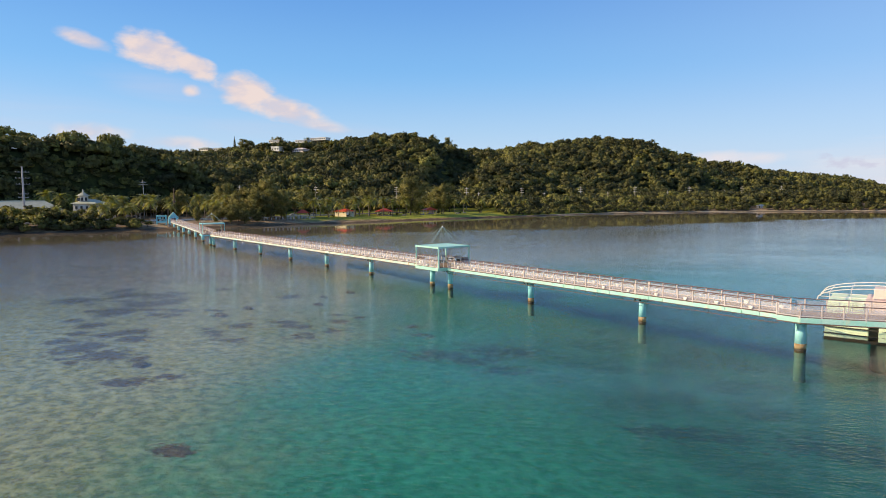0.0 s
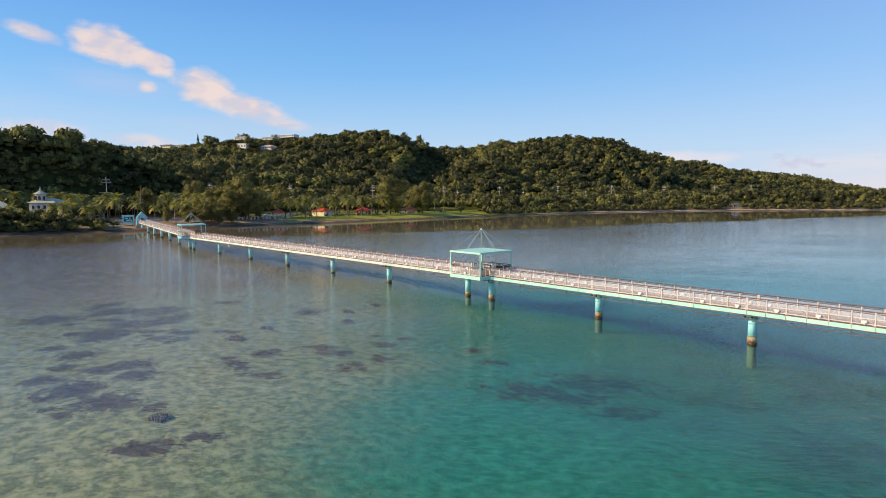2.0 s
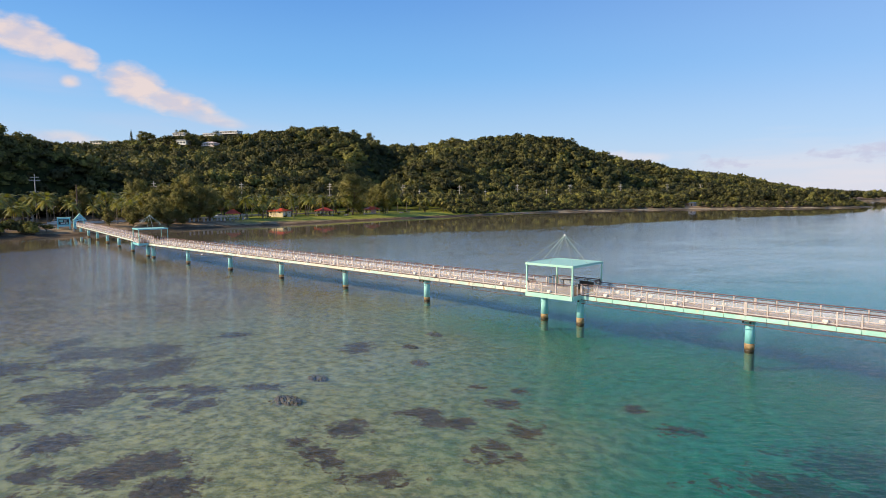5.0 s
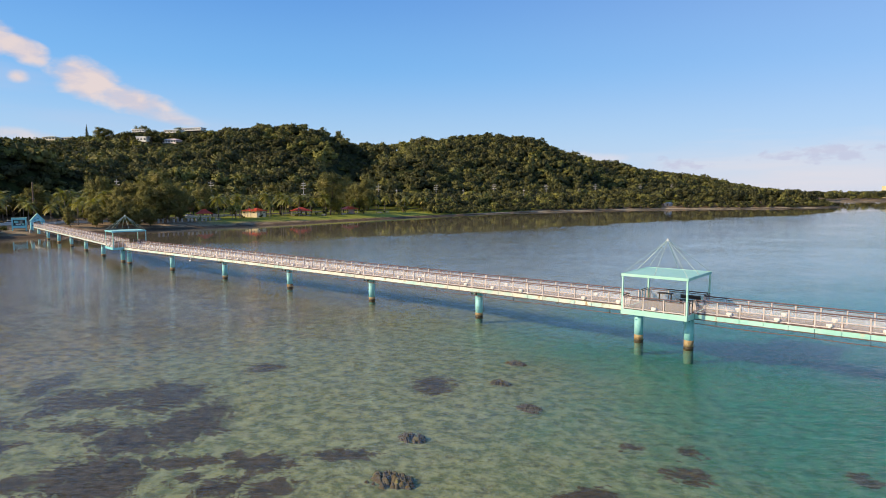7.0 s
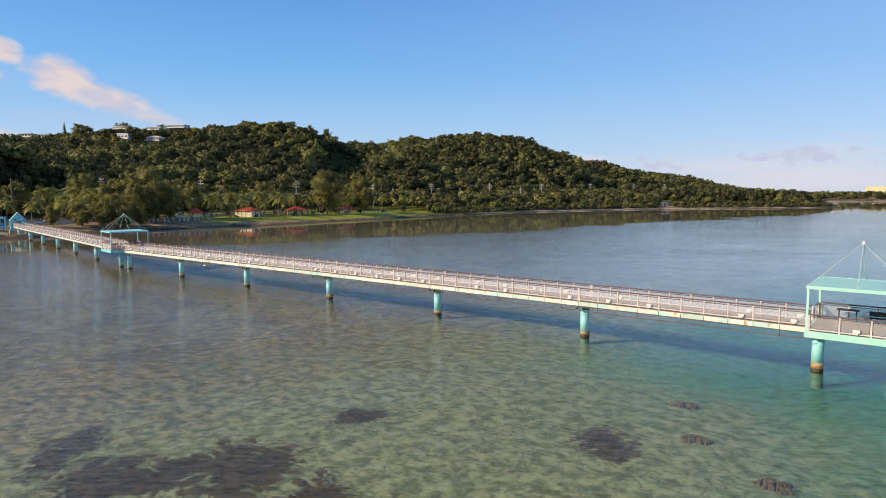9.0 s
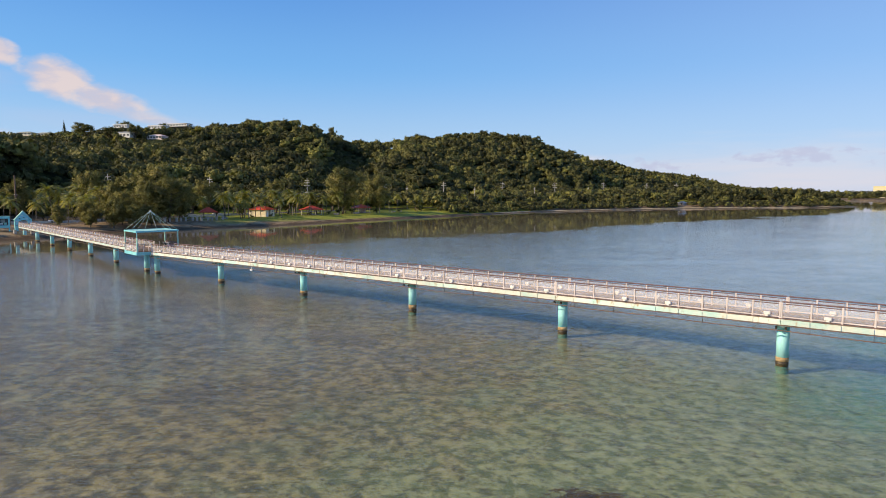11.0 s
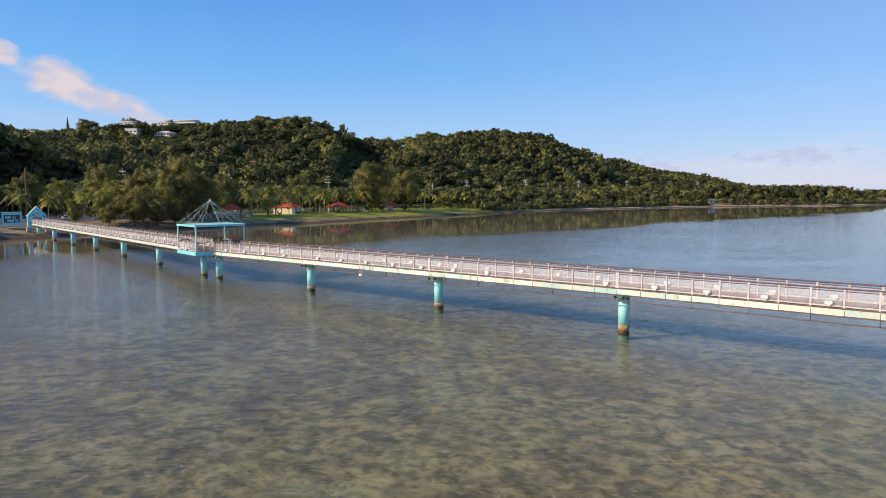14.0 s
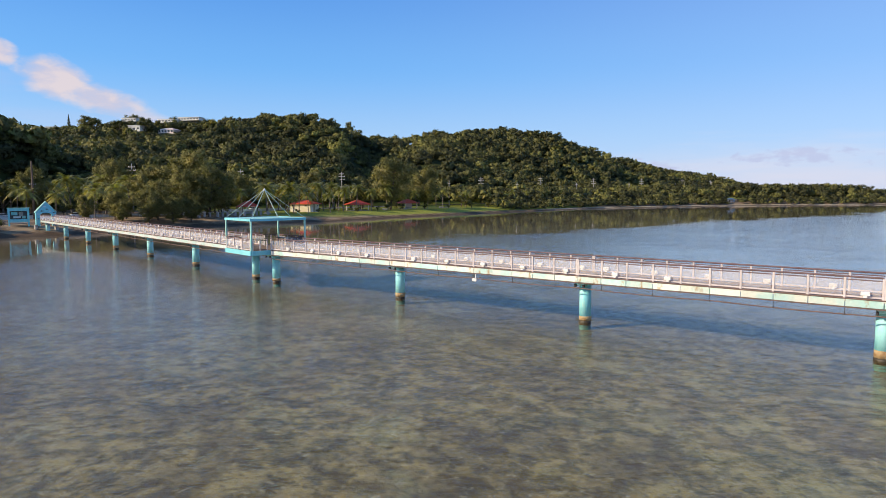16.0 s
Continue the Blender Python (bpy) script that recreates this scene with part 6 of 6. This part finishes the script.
TALL = ((1.3, 1.5), (2.6, 1.9), (4.4, 1.9), (8.4, 1.6))
POLE = "grey concrete utility pole with white cross-arms above the trees"
for x, y, top in ((-293.8, 78.8, 20.8), (-304.4, 134.1, 20.8), (-309, 201.5, 21.3), (-312, 272, 20.8), (-298, 321.1, 20.6), (-284.5, 380.2, 21.4), (-266.5, 434.8, 21.4), (-251.2, 499.8, 22.0), (-241.5, 583.2, 22.5),
                  (-236, 660, 23.0)):
    utility_pole(x, y, top, TALL, 20, POLE, 0.26)
for x, y, top in ((-270, 247.6, 16.6), (-262, 309, 16.6), (-255, 380, 17.0), (-243, 450, 17.5), (-232, 530, 18)):
    utility_pole(x, y, top, ((1.6, 0.8),), 20, "slim grey utility pole with one short cross-arm", 0.24)
utility_pole(-248.0, 28.7, 18.2, ((6.5, 0.7),), 60, "brown timber utility pole behind the gate", 0.36, M_TIMBERPOLE)
utility_pole(-279.2, 22.1, 23.0, ((1.4, 1.6), (2.6, 2.1), (7.6, 2.0), (8.6, 1.5)), 82, POLE, 0.26)
utility_pole(-250, -32.8, 27.4, ((2.4, 2.6), (5.0, 2.6), (7.6, 2.6), (11.8, 1.9), (13.4, 1.9)), 88, "tall pale utility pole with many cross-arms", 0.55)


def lamp_post(x, y, turn):
    z = height_at(x, y)
    ob = thing("street_lamp", pose(x, y, z, 0, 0, turn), "slim grey street lamp beside the road", "street lamp", "street lamps")
    part("pole", rod(bmesh.new(), (0, 0, -0.3), (0, 0, 6.6), 0.09, 0.06, 8), M_POLE, ob)
    part("arm", rod(bmesh.new(), (0, 0, 6.5), (1.4, 0, 6.9), 0.05, 0.04, 6), M_POLE, ob)
    part("lamp_head", box(1.2, 1.9, -0.14, 0.14, 6.82, 6.98, 0.03), M_LAMP, ob)


for x, y in ((-249, 60), (-262, 24), (-270, 150)):
    lamp_post(x, y, 10)


def parked_car(x, y, turn, paint, label):
    z = height_at(x, y) + 0.14
    ob = thing("parked_car", pose(x, y, z, 0, 0, turn), label, "car", "parked cars")
    body = prism([(-2.2, 0.35), (-2.25, 0.8), (-1.9, 0.98), (1.1, 1.0), (2.0, 0.85), (2.2, 0.6), (2.2, 0.35)], -0.88, 0.88)
    part("body", body, paint, ob)
    cabin = part("cabin", prism([(-1.75, 0.98), (-1.35, 1.45), (0.25, 1.48), (1.0, 1.0)], -0.78, 0.78), M_GLASS, ob, "dark glazed cabin")
    part("roof", box(-1.35, 0.25, -0.74, 0.74, 1.46, 1.53, 0.02), paint, cabin)
    for wx in (-1.4, 1.4):
        for wy in (-0.86, 0.86):
            wheel = part("wheel", rod(bmesh.new(), (wx, wy - 0.1, 0.32), (wx, wy + 0.1, 0.32), 0.32, 0.32, 14), M_DARK, ob)
            part("rim", rod(bmesh.new(), (wx, wy - 0.11, 0.32), (wx, wy + 0.11, 0.32), 0.18, 0.18, 10), M_LAMP, wheel)
    return ob


M_CARWHITE = surface("white_car_paint", (0.75, 0.75, 0.74), (0.70, 0.70, 0.70), 0.3, 0.5)
M_CARSILVER = surface("silver_car_paint", (0.42, 0.43, 0.45), (0.36, 0.37, 0.39), 0.3, 0.5)
for x, y, turn, paint, label in ((-252, 22.5, 88, M_CARWHITE, "white saloon car parked behind the gate"), (-251.5, 29, 92, M_CARSILVER, "silver saloon car parked behind the gate"),
                                 (-250, 41, 80, M_CARWHITE, "white saloon car parked under the palms"), (-262, 98, 95, M_CARSILVER, "silver car parked by the park"),
                                 (-264, 112, 95, M_CARWHITE, "white car parked by the park")):
    parked_car(x, y, turn, paint, label)


def barrier(path, label):
    """Low pale wall in short lengths."""
    for (x0, y0), (x1, y1) in zip(path, path[1:]):
        z = min(height_at(x0, y0), height_at(x1, y1))
        m, length = along((x0, y0), (x1, y1))
        ob = thing("road_barrier", Matrix.Translation((0, 0, z)) @ m, label, "barrier", "low barriers by the road")
        part("wall", box(0.05, length - 0.05, -0.14, 0.14, -0.3, 0.85, 0.04), M_WHITE, ob)
        part("coping", box(0.0, length - 0.1, -0.2, 0.2, 0.852, 0.95, 0.02), M_CONC, ob)


barrier([(-250, 18 + 6.0 * k) for k in range(11)], "low white concrete road barrier")
barrier([(-258 - k * 1.2, 92 + 6.5 * k) for k in range(9)], "low white concrete road barrier")


def stone_post(x, y):
    z = height_at(x, y)
    ob = new("bollard", BOLLARD)
    ob.matrix_world = pose(x, y, z, 0, 0, _trees.uniform(0, 90))
    tagged(ob, "short pale concrete bollard at the beach edge", "bollard", "bollards along the beach")


_b = box(-0.35, 0.35, -0.35, 0.35, -0.3, 1.25, 0.08)
slab(_b, -0.42, 0.42, -0.42, 0.42, 1.25, 1.42, 0.03)
BOLLARD = mesh_of("bollard", _b, M_CONC)
for k in range(13):
    stone_post(-228 - 0.5 * (k % 3), 66 + 2.1 * k)


def picnic_table(x, y, turn):
    z = height_at(x, y)
    ob = thing("picnic_table", pose(x, y, z, 0, 0, turn), "pale concrete picnic table with benches on the lawn", "table", "picnic tables on the lawn")
    part("table_top", box(-1.0, 1.0, -0.4, 0.4, 0.70, 0.80, 0.03), M_CONC, ob)
    for px in (-0.6, 0.6):
        part("leg", box(px - 0.12, px + 0.12, -0.3, 0.3, -0.1, 0.70), M_CONC, ob)
    for py in (-0.85, 0.85):
        part("bench", box(-1.0, 1.0, py - 0.17, py + 0.17, 0.0, 0.46, 0.03), M_CONC, ob)


for x, y, turn in ((-236, 97, 30), (-237, 158, 40), (-240, 174, 75), (-242, 204, 20), (-246, 214, 50), (-238, 84, 20)):
    picnic_table(x, y, turn)
# white boat shed on the far beach
shed = thing("beach_hut", pose(*HUT, height_at(*HUT), 0, 0, -12), "small white hut among bushes on the beach", "hut")
part("wall", box(-2.6, 2.6, -1.8, 1.8, -0.5, 2.2, 0.03), M_WHITE, shed)
part("roof", hip_roof(3.1, 2.3, 2.2, 3.2, 1.2), M_WHITE, shed)
part("door", box(-0.5, 0.5, -1.86, -1.76, -0.2, 1.8), M_DARK, shed)
